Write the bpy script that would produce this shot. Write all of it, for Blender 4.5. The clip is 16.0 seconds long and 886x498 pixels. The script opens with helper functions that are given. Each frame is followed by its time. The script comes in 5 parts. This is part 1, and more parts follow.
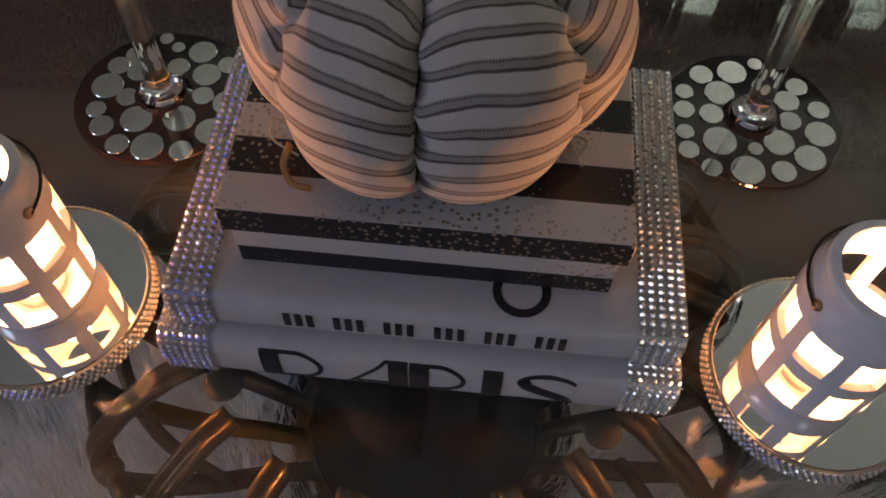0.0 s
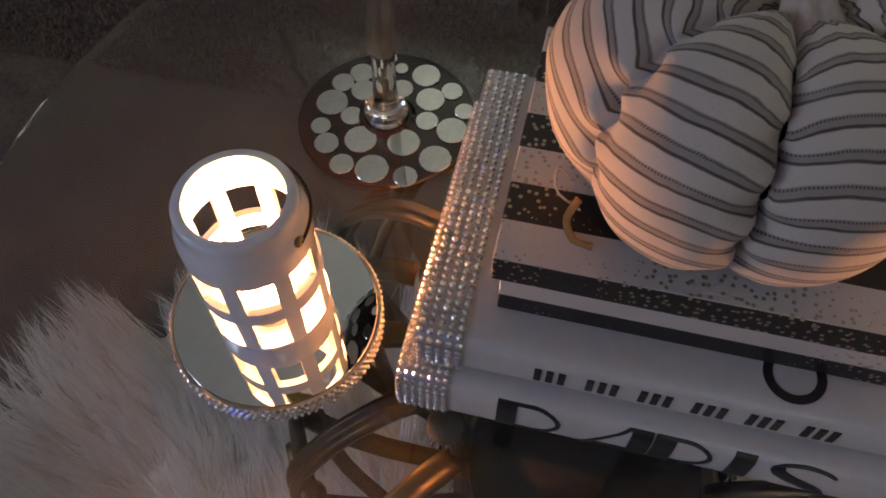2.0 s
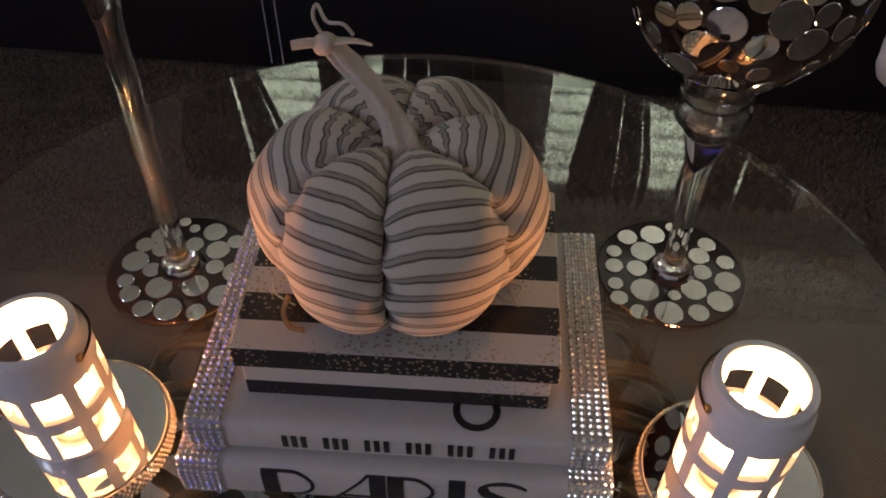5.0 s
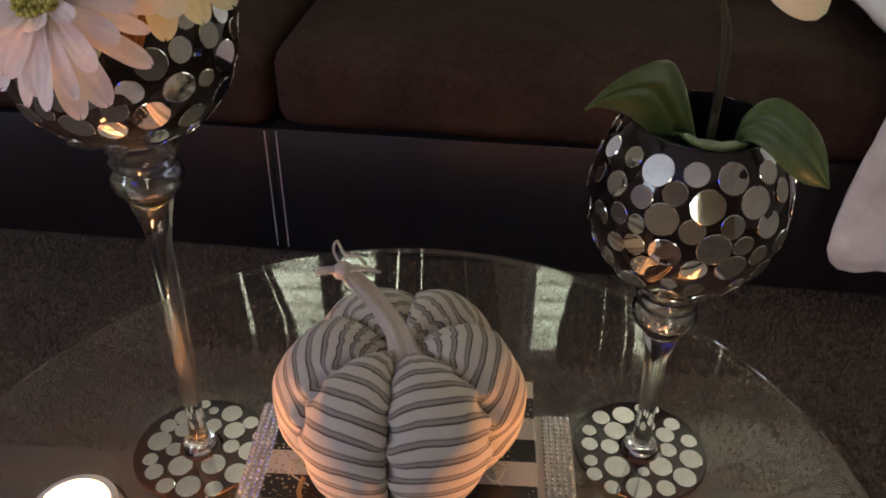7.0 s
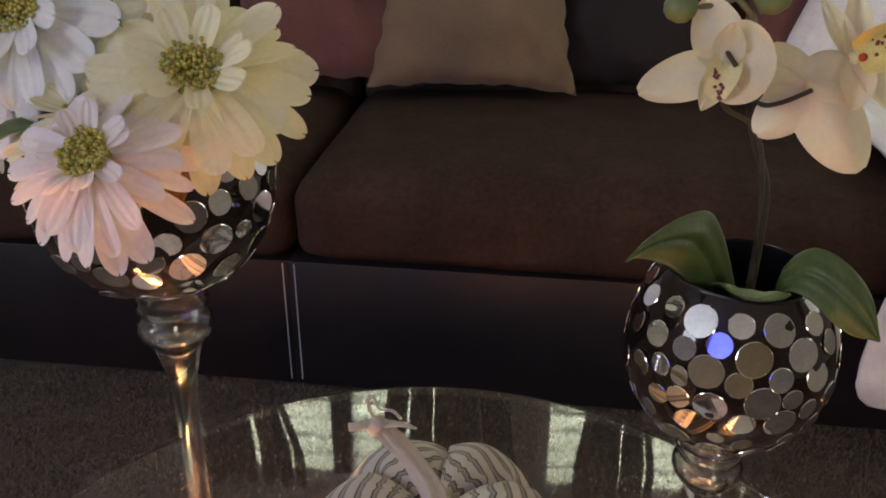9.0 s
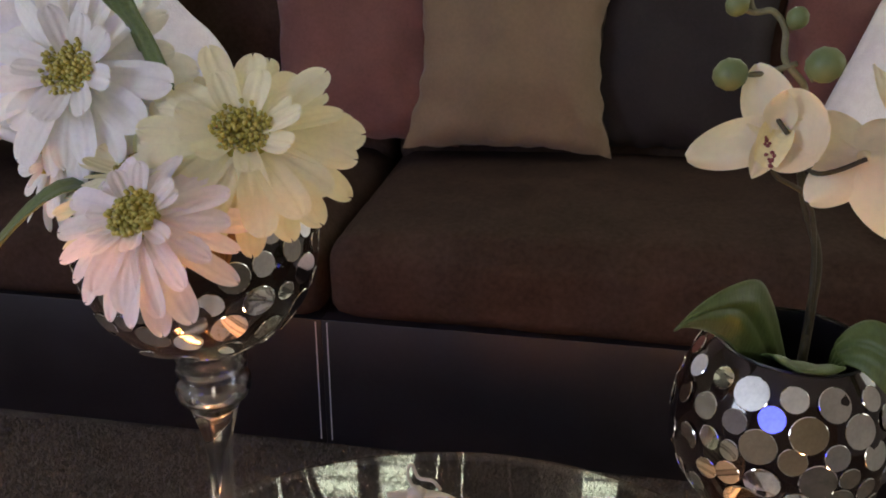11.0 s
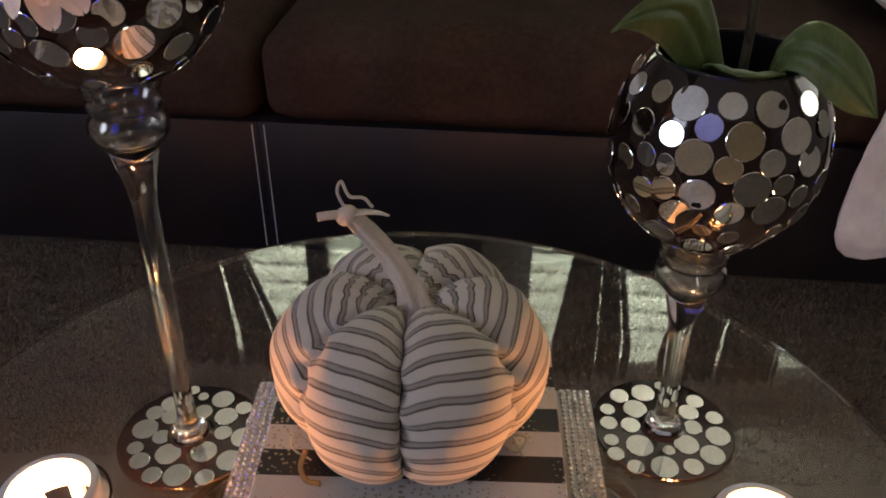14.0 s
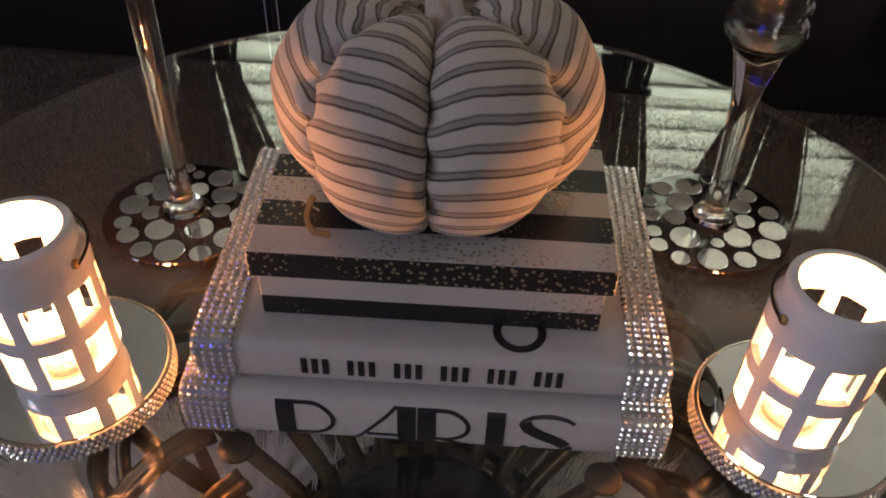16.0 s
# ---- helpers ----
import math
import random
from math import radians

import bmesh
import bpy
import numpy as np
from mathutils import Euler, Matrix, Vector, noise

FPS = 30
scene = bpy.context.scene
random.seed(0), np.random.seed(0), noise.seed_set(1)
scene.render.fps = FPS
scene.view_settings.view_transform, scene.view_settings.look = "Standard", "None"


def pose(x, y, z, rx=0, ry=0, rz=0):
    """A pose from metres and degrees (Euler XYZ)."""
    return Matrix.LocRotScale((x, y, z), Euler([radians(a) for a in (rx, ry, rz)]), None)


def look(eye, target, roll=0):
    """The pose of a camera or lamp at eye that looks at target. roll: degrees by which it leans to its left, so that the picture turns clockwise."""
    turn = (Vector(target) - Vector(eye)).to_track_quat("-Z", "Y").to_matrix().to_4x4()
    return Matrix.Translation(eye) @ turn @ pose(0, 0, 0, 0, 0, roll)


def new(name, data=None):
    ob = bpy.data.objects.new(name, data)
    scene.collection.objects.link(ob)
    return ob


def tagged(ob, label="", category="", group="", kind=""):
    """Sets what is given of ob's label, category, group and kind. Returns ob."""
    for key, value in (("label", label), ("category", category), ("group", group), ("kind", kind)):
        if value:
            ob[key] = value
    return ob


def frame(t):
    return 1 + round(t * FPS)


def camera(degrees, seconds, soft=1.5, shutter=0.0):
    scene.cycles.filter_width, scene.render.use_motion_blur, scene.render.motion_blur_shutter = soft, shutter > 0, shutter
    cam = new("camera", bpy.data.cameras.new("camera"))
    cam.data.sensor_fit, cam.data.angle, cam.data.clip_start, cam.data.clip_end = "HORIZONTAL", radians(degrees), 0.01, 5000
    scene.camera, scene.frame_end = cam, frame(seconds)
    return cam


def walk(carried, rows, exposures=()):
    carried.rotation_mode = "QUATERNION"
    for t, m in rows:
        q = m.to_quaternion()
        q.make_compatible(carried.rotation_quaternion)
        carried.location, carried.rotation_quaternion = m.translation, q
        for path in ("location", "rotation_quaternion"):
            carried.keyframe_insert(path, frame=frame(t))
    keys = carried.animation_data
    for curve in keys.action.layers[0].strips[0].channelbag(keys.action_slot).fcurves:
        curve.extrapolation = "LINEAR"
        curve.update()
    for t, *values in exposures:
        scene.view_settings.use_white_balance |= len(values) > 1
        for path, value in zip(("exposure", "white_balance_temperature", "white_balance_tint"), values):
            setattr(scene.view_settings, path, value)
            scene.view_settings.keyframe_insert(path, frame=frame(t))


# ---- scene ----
cam = camera(56.6, 16.0, 1.8)
PATH = [
    (0, (0.037, -0.242, 0.96), (-0.051, 0.82, -0.733), 1.9),
    (0.5, (0.013, -0.244, 0.957), (-0.124, 0.807, -0.739), 0.8),
    (1, (-0.017, -0.237, 0.953), (-0.206, 0.802, -0.746), -0.1),
    (1.5, (-0.048, -0.233, 0.956), (-0.286, 0.799, -0.74), -0.6),
    (2, (-0.078, -0.225, 0.958), (-0.346, 0.81, -0.732), -0.5),
    (2.5, (-0.07, -0.21, 0.969), (-0.344, 0.861, -0.698), -1.4),
    (3, (-0.032, -0.211, 0.982), (-0.272, 0.929, -0.645), -1.4),
    (3.5, (-0.016, -0.226, 0.985), (-0.211, 0.987, -0.593), -0.7),
    (4, (0.021, -0.251, 0.996), (-0.132, 1.012, -0.547), -0.6),
    (4.2, (0.037, -0.265, 1.0), (-0.095, 1.02, -0.526), -0.4),
    (6.3, (0.073, -0.413, 1.134), (-0.024, 1.168, -0.085), 0.8),
    (6.5, (0.071, -0.410, 1.139), (-0.024, 1.191, -0.052), 0.8),
    (7, (0.068, -0.405, 1.143), (-0.038, 1.242, 0.014), 0.7),
    (7.5, (0.069, -0.402, 1.147), (-0.048, 1.292, 0.086), 0.7),
    (8, (0.070, -0.403, 1.156), (-0.050, 1.345, 0.177), 0.6),
    (8.5, (0.055, -0.397, 1.158), (-0.066, 1.385, 0.242), 0.6),
    (9, (0.043, -0.383, 1.154), (-0.093, 1.416, 0.279), 0.5),
    (9.5, (0.030, -0.375, 1.148), (-0.142, 1.419, 0.293), 0.3),
    (9.7, (0.025, -0.373, 1.148), (-0.166, 1.426, 0.299), 0.1),
    (11.8, (0.053, -0.384, 1.158), (-0.162, 1.481, 0.458), 0.6),
    (12, (0.064, -0.388, 1.156), (-0.111, 1.480, 0.456), 0.7),
    (12.5, (0.070, -0.399, 1.136), (-0.013, 1.461, 0.399), 0.6),
    (13, (0.058, -0.410, 1.115), (0.007, 1.403, 0.265), 0.4),
    (13.5, (0.050, -0.401, 1.088), (-0.005, 1.342, 0.109), 0.6),
    (14, (0.047, -0.389, 1.063), (-0.027, 1.290, -0.021), 0.4),
    (14.5, (0.041, -0.375, 1.025), (-0.047, 1.250, -0.134), 0.5),
    (15, (0.040, -0.371, 0.989), (-0.043, 1.204, -0.236), 1.2),
    (15.5, (0.038, -0.369, 0.957), (-0.043, 1.163, -0.317), 1.5),
    (16, (0.031, -0.367, 0.931), (-0.043, 1.121, -0.398), 1.9),
]
walk(cam, [(t, look(eye, target, roll)) for t, eye, target, roll in PATH],
     [(0, -0.72, 6300, 3), (1.2, -0.62, 6250, 2), (2.5, -0.52, 6700, 5), (4.2, -0.58, 6950, 6), (6.5, -0.02, 7150, 5), (8, 0.38, 7350, 5), (9.7, 0.52, 7350, 6), (12.5, 0.64, 7100, 5),
      (13.5, 0.52, 7250, 6), (14, 0.02, 7300, 7), (14.5, -0.06, 7250, 7), (16, -0.36, 7100, 8)])

# ---- world and light ----
world = bpy.data.worlds.new("world")
scene.world = world
world.use_nodes = True
sky = world.node_tree.nodes.new("ShaderNodeTexSky")
sky.sky_type, sky.sun_disc = "NISHITA", False
sky.sun_elevation, sky.sun_rotation = radians(24), radians(200)
world.node_tree.links.new(sky.outputs[0], world.node_tree.nodes["Background"].inputs[0])
world.node_tree.nodes["Background"].inputs[1].default_value = 0.08


def lamp(name, kind, energy, colour, m, size=0.1, size_y=None):
    data = bpy.data.lights.new(name, kind)
    data.energy, data.color = energy, colour
    if kind == "AREA":
        data.shape, data.size, data.size_y = "RECTANGLE", size, size_y or size
    else:
        data.shadow_soft_size = size
    ob = new(name, data)
    ob.matrix_world = m
    return ob


TABLE_Z, FLOOR_Z, WALL_Y, ROOF_Z = 0.45, 0.05, 2.32, 2.36
# daylight behind the shutters of the wall with the sofa, and from the window behind the viewer
for wx, ww in ((-0.62, 1.14), (0.875, 1.28)):
    lamp("window_daylight", "AREA", 52 * ww, (1.0, 0.98, 0.90), look((wx, WALL_Y + 0.34, 1.65), (wx, 0, 1.55)), ww, 1.1)
lamp("window_daylight", "AREA", 5.5, (1.0, 0.97, 0.88), look((0.875, -2.66, 1.2), (0.3, 0, 0.95)), 0.5, 0.85)
# fill light from the right, through a window added in that wall
lamp("window_daylight", "AREA", 7.0, (1.0, 0.97, 0.93), look((2.66, 0.8, 1.65), (0, 0.8, 1.3)), 1.2, 1.1)
# cooler light for the left side, through an unseen window assumed in that wall
lamp("window_daylight", "AREA", 24.0, (0.64, 0.72, 1.0), look((-2.66, -1.45, 1.6), (0, -0.4, 0.8)), 0.9, 1.0)
CANS = ((-0.2556, 0.0036), (0.2565, 0.0024))
COASTERS = ((-0.2528, 0.0, 0.0708), (0.2632, 0.004, 0.0695))
for (cx, cy), power in zip(CANS, (9.6, 6.6)):
    lamp("tealight_glow", "POINT", power, (1.0, 0.37, 0.135), pose(cx, cy, 0.511), 0.02)


# ---- materials ----
def mat(name, col, rough=0.5, metal=0.0, var=0.12, scale=25.0, bump=0.0, bscale=300.0, sheen=0.0, coat=0.0,
        glass=0.0, ior=1.45, glow=0.0, spec=0.5, col2=None, sub=0.0, island=False, rvar=0.08, stretch=(1, 1, 1)):
    m = bpy.data.materials.new(name)
    m.use_nodes = True
    t = m.node_tree
    b = t.nodes["Principled BSDF"]
    b.inputs["Roughness"].default_value, b.inputs["Metallic"].default_value = rough, metal
    b.inputs["Sheen Weight"].default_value, b.inputs["Coat Weight"].default_value = sheen, coat
    b.inputs["Transmission Weight"].default_value, b.inputs["IOR"].default_value = glass, ior
    b.inputs["Specular IOR Level"].default_value = spec
    if sub:
        b.inputs["Subsurface Weight"].default_value, b.inputs["Subsurface Scale"].default_value = sub, 0.004
    if glow:
        b.inputs["Emission Color"].default_value, b.inputs["Emission Strength"].default_value = (*col, 1), glow
    b.inputs["Base Color"].default_value = (*col, 1)
    co = t.nodes.new("ShaderNodeTexCoord")
    mp = t.nodes.new("ShaderNodeMapping")
    mp.inputs["Scale"].default_value = stretch
    t.links.new(co.outputs["Object"], mp.inputs[0])
    if var:
        n1, n2 = t.nodes.new("ShaderNodeTexNoise"), t.nodes.new("ShaderNodeTexNoise")
        n1.inputs["Scale"].default_value, n2.inputs["Scale"].default_value = scale, scale * 9
        n1.inputs["Detail"].default_value = n2.inputs["Detail"].default_value = 3
        t.links.new(mp.outputs[0], n1.inputs["Vector"]), t.links.new(mp.outputs[0], n2.inputs["Vector"])
        add = t.nodes.new("ShaderNodeMath")
        add.operation = "ADD"
        t.links.new(n1.outputs["Fac"], add.inputs[0]), t.links.new(n2.outputs["Fac"], add.inputs[1])
        src = add
        if island:
            g = t.nodes.new("ShaderNodeNewGeometry")
            add2 = t.nodes.new("ShaderNodeMath")
            add2.operation = "ADD"
            t.links.new(add.outputs[0], add2.inputs[0]), t.links.new(g.outputs["Random Per Island"], add2.inputs[1])
            sc = t.nodes.new("ShaderNodeMath")
            sc.operation, sc.inputs[1].default_value = "MULTIPLY", 0.67
            t.links.new(add2.outputs[0], sc.inputs[0])
            src = sc
        mr = t.nodes.new("ShaderNodeMapRange")
        mr.inputs["From Min"].default_value, mr.inputs["From Max"].default_value = 0.65, 1.35
        t.links.new(src.outputs[0], mr.inputs["Value"])
        mix = t.nodes.new("ShaderNodeMix")
        mix.data_type = "RGBA"
        lo = col2 or tuple(c * (1 - var) for c in col)
        hi = tuple(min(1, c * (1 + (0 if col2 else var))) for c in col)
        mix.inputs["A"].default_value, mix.inputs["B"].default_value = (*lo, 1), (*hi, 1)
        t.links.new(mr.outputs[0], mix.inputs["Factor"])
        t.links.new(mix.outputs["Result"], b.inputs["Base Color"])
        rr = t.nodes.new("ShaderNodeMapRange")
        rr.inputs["To Min"].default_value, rr.inputs["To Max"].default_value = max(0, rough - rvar), min(1, rough + rvar)
        t.links.new(n1.outputs["Fac"], rr.inputs["Value"])
        t.links.new(rr.outputs[0], b.inputs["Roughness"])
    if bump:
        n3 = t.nodes.new("ShaderNodeTexNoise")
        n3.inputs["Scale"].default_value, n3.inputs["Detail"].default_value = bscale, 4
        bp = t.nodes.new("ShaderNodeBump")
        bp.inputs["Strength"].default_value, bp.inputs["Distance"].default_value = bump, 0.002
        t.links.new(mp.outputs[0], n3.inputs["Vector"])
        t.links.new(n3.outputs["Fac"], bp.inputs["Height"])
        t.links.new(bp.outputs[0], b.inputs["Normal"])
    return m


def nodes_of(m):
    t = m.node_tree
    return t, t.nodes["Principled BSDF"]


def math_node(t, op, a, b=None, clamp=False):
    n = t.nodes.new("ShaderNodeMath")
    n.operation, n.use_clamp = op, clamp
    for i, v in enumerate((a, b)):
        if v is None:
            continue
        if isinstance(v, (int, float)):
            n.inputs[i].default_value = v
        else:
            t.links.new(v, n.inputs[i])
    return n.outputs[0]


M_glass_top = mat("table_glass", (0.89, 0.89, 0.86), 0.0, glass=1.0, var=0, ior=1.5)
# a thin uneven film on the table glass: dust, with reflection haze painted in
t_, b_ = nodes_of(M_glass_top)
df_, mx_, nz_, tc_ = (t_.nodes.new("ShaderNode" + k) for k in ("BsdfDiffuse", "MixShader", "TexNoise", "TexCoord"))
df_.inputs[0].default_value = (0.42, 0.36, 0.29, 1)
nz_.inputs["Scale"].default_value, nz_.inputs["Detail"].default_value = 9, 5
t_.links.new(tc_.outputs["Object"], nz_.inputs["Vector"])
t_.links.new(math_node(t_, "MULTIPLY", nz_.outputs["Fac"], 0.03), mx_.inputs[0])
t_.links.new(b_.outputs[0], mx_.inputs[1]), t_.links.new(df_.outputs[0], mx_.inputs[2])
t_.links.new(mx_.outputs[0], t_.nodes["Material Output"].inputs[0])
M_glass = mat("clear_glass", (0.97, 0.98, 0.97), 0.0, glass=1.0, var=0, ior=1.5)
M_black_glass = mat("black_glass", (0.012, 0.006, 0.005), 0.06, var=0.4, scale=60, coat=0.6)
M_inside = mat("dark_glass_inside", (0.015, 0.013, 0.014), 0.35, var=0.3)
M_mirror = mat("mirror", (0.9, 0.91, 0.9), 0.02, 1.0, var=0.03, scale=8, rvar=0.015)
M_tile = mat("mirror_tile", (0.8, 0.8, 0.76), 0.03, 1.0, var=0.12, scale=40, rvar=0.02)
M_mirror_rim = mat("mirror_edge", (0.35, 0.36, 0.34), 0.15, 0.9, var=0.2)
M_bronze = mat("bronze", (0.12, 0.088, 0.05), 0.36, 0.9, var=0.35, scale=18, bump=0.25, bscale=120)
M_gold = mat("worn_gold", (0.45, 0.3, 0.13), 0.35, 0.9, var=0.3, scale=30, bump=0.2)
M_ceramic = mat("white_ceramic", (0.74, 0.73, 0.74), 0.16, var=0.04, scale=12, coat=0.3)
M_wire = mat("dark_wire", (0.05, 0.04, 0.035), 0.4, 0.9, var=0.3)
M_wax = mat("candle_wax", (0.85, 0.74, 0.55), 0.4, sub=0.5, var=0.06)
M_tin = mat("tealight_tin", (0.75, 0.75, 0.76), 0.25, 1.0, var=0.1)
M_flame = mat("flame", (1.0, 0.62, 0.25), 0.5, var=0, glow=60)
M_stone = mat("rhinestone", (0.84, 0.82, 0.8), 0.2, 0.8, var=0.1, scale=90, island=True)
M_strip = mat("rhinestone_setting", (0.5, 0.48, 0.46), 0.4, 0.7, var=0.3, scale=200)
M_paper = mat("white_book_cover", (0.56, 0.53, 0.5), 0.34, var=0.06, scale=14, bump=0.08, bscale=60, coat=0.1)
M_pages = mat("page_block", (0.62, 0.57, 0.48), 0.85, var=0.2, scale=40, stretch=(1, 1, 40), bump=0.3)
M_ink = mat("black_print", (0.02, 0.018, 0.02), 0.35, var=0.2)
M_twine = mat("orange_twine", (0.42, 0.2, 0.06), 0.7, var=0.25, scale=120, bump=0.3)
M_ribbon = mat("cream_twine", (0.6, 0.55, 0.4), 0.7, var=0.25, scale=120, bump=0.3)
M_stem = mat("stem_cloth", (0.57, 0.48, 0.39), 0.85, var=0.12, scale=30, bump=0.3, bscale=420, sheen=0.2)
M_vinyl = mat("black_vinyl", (0.015, 0.0135, 0.016), 0.4, var=0.25, scale=9, bump=0.35, bscale=420)
M_thread = mat("grey_thread", (0.5, 0.5, 0.54), 0.7, var=0.2)
M_sofa = mat("brown_upholstery", (0.053, 0.034, 0.0265), 0.95, var=0.32, scale=10, bump=0.9, bscale=500, spec=0.12)
M_tan = mat("tan_cushion", (0.225, 0.16, 0.1), 0.8, var=0.1, scale=12, bump=0.4, bscale=600, sheen=0.2)
M_mauve = mat("mauve_cushion", (0.17, 0.075, 0.065), 0.85, var=0.15, scale=14, bump=0.5, bscale=600, sheen=0.2)
M_navy = mat("dark_cushion", (0.02, 0.017, 0.019), 0.85, var=0.2, scale=14, bump=0.4, bscale=600)
M_plush = mat("white_plush", (0.87, 0.87, 0.89), 0.95, var=0.08, scale=40, bump=1.0, bscale=160, sheen=0.4)
M_fur = mat("white_fur", (0.86, 0.84, 0.79), 0.8, var=0.2, scale=12, island=True, sheen=0.3)
M_carpet = mat("carpet", (0.1, 0.085, 0.072), 0.97, var=0.4, scale=16, bump=1.0, bscale=240)
M_pile = mat("carpet_pile", (0.115, 0.098, 0.086), 0.95, var=0.22, scale=9, island=True)
M_wall = mat("painted_wall", (0.5, 0.46, 0.4), 0.85, var=0.06, scale=3, bump=0.15, bscale=90)
M_wall_tan = mat("tan_wall", (0.36, 0.28, 0.19), 0.85, var=0.08, scale=3, bump=0.15, bscale=90)
M_ceiling = mat("white_ceiling", (0.8, 0.8, 0.77), 0.9, var=0.04, scale=3, bump=0.2, bscale=70)
M_trim = mat("white_trim", (0.75, 0.76, 0.72), 0.45, var=0.04)
M_curtain = mat("dark_curtain", (0.018, 0.017, 0.022), 0.9, var=0.25, scale=20, bump=0.3)
M_petal = mat("cream_petal", (0.92, 0.87, 0.6), 0.6, var=0.07, scale=30, sub=0.15, bump=0.25, bscale=220, stretch=(1, 1, 1))
M_petal_w = mat("white_petal", (0.92, 0.89, 0.83), 0.6, var=0.07, scale=30, sub=0.15, bump=0.25, bscale=220)
# white petal with the pink of the candlelight put into its colour
M_petal_p = mat("candle_pink_petal", (0.93, 0.83, 0.78), 0.6, var=0.08, scale=30, sub=0.15, bump=0.25, bscale=220)
M_floret = mat("floret", (0.62, 0.5, 0.13), 0.7, var=0.5, scale=60, island=True, col2=(0.36, 0.34, 0.08))
M_orchid = mat("orchid_petal", (0.93, 0.81, 0.58), 0.5, var=0.06, scale=26, sub=0.2, bump=0.12, bscale=60)
M_lip = mat("orchid_lip", (0.86, 0.7, 0.24), 0.45, var=0.12, scale=60)
M_inner = mat("orchid_throat", (0.9, 0.78, 0.42), 0.5, var=0.1, scale=40)
M_spot = mat("orchid_spot", (0.25, 0.06, 0.06), 0.6, var=0.3)
M_red = mat("orchid_red", (0.6, 0.07, 0.03), 0.5, var=0.2)
M_leaf = mat("orchid_leaf", (0.08, 0.115, 0.032), 0.5, var=0.25, scale=22, bump=0.25, bscale=90, stretch=(6, 1, 1))
M_brown_stem = mat("orchid_stem", (0.055, 0.045, 0.025), 0.5, var=0.35, scale=40)
M_stalk = mat("bud_stalk", (0.19, 0.185, 0.105), 0.55, var=0.25, scale=40)
M_green_stem = mat("plant_stem", (0.07, 0.085, 0.035), 0.5, var=0.3, scale=30)
M_bud = mat("bud", (0.15, 0.2, 0.08), 0.45, var=0.25, scale=50)
M_dryleaf = mat("dry_leaf", (0.32, 0.15, 0.05), 0.7, var=0.3, scale=40)
M_rubber = mat("clear_bumper", (0.06, 0.045, 0.025), 0.3, var=0.2)

M_dish = mat("matte_black", (0.012, 0.011, 0.012), 0.85, 0.0, var=0.4, scale=30, bump=0.3, bscale=90, spec=0.15)
M_screen = mat("screen", (0.07, 0.09, 1.0), 0.3, var=0, glow=2.4)
M_plastic = mat("black_plastic", (0.02, 0.02, 0.022), 0.35, var=0.1)

# shutters: white slats that let some daylight through
M_slat = mat("white_slat", (0.82, 0.86, 0.82), 0.5, var=0.03)
t_, b_ = nodes_of(M_slat)
tr_ = t_.nodes.new("ShaderNodeBsdfTranslucent")
tr_.inputs[0].default_value = (0.72, 0.82, 0.76, 1)
mx_ = t_.nodes.new("ShaderNodeMixShader")
mx_.inputs[0].default_value = 0.4
t_.links.new(b_.outputs[0], mx_.inputs[1]), t_.links.new(tr_.outputs[0], mx_.inputs[2])
t_.links.new(mx_.outputs[0], t_.nodes["Material Output"].inputs[0])

# thin cloth petals let light through
for m_, c_ in ((M_petal, (0.93, 0.88, 0.6, 1)), (M_petal_w, (0.93, 0.9, 0.83, 1)), (M_petal_p, (0.94, 0.84, 0.78, 1)), (M_orchid, (0.94, 0.85, 0.58, 1))):
    t_, b_ = nodes_of(m_)
    tr_ = t_.nodes.new("ShaderNodeBsdfTranslucent")
    tr_.inputs[0].default_value = c_
    mx_ = t_.nodes.new("ShaderNodeMixShader")
    mx_.inputs[0].default_value = 0.22
    t_.links.new(b_.outputs[0], mx_.inputs[1]), t_.links.new(tr_.outputs[0], mx_.inputs[2])
    t_.links.new(mx_.outputs[0], t_.nodes["Material Output"].inputs[0])

# striped ticking of the cloth pumpkin: dark woven bands across cream, along the second UV axis (metres)
M_tick = mat("striped_ticking", (0.58, 0.52, 0.44), 0.9, var=0, sheen=0.25)
t_, b_ = nodes_of(M_tick)
uv_ = t_.nodes.new("ShaderNodeUVMap")
sp_ = t_.nodes.new("ShaderNodeSeparateXYZ")
t_.links.new(uv_.outputs[0], sp_.inputs[0])
wob = t_.nodes.new("ShaderNodeTexNoise")
wob.inputs["Scale"].default_value = 55
t_.links.new(uv_.outputs[0], wob.inputs["Vector"])
vv = math_node(t_, "ADD", sp_.outputs[1], math_node(t_, "MULTIPLY", wob.outputs["Fac"], 0.0022))
ph = math_node(t_, "FRACT", math_node(t_, "DIVIDE", vv, 0.0132))


def band(t, p, c, w):
    """1 within w of c, soft at the edge."""
    d = math_node(t, "ABSOLUTE", math_node(t, "SUBTRACT", p, c))
    return math_node(t, "MULTIPLY", math_node(t, "SUBTRACT", w + 0.02, d), 1 / 0.05, True)


dash = math_node(t_, "GREATER_THAN", math_node(t_, "FRACT", math_node(t_, "ADD", math_node(t_, "DIVIDE", sp_.outputs[0], 0.0016),
                 math_node(t_, "MULTIPLY", ph, 1.3))), 0.38)
wide = math_node(t_, "MULTIPLY", band(t_, ph, 0.28, 0.2), 0.52)
line_a = math_node(t_, "MULTIPLY", band(t_, ph, 0.12, 0.065), 1.0)
line_b = math_node(t_, "MULTIPLY", math_node(t_, "MULTIPLY", band(t_, ph, 0.40, 0.06), math_node(t_, "ADD", 0.4, math_node(t_, "MULTIPLY", dash, 0.6))), 0.95)
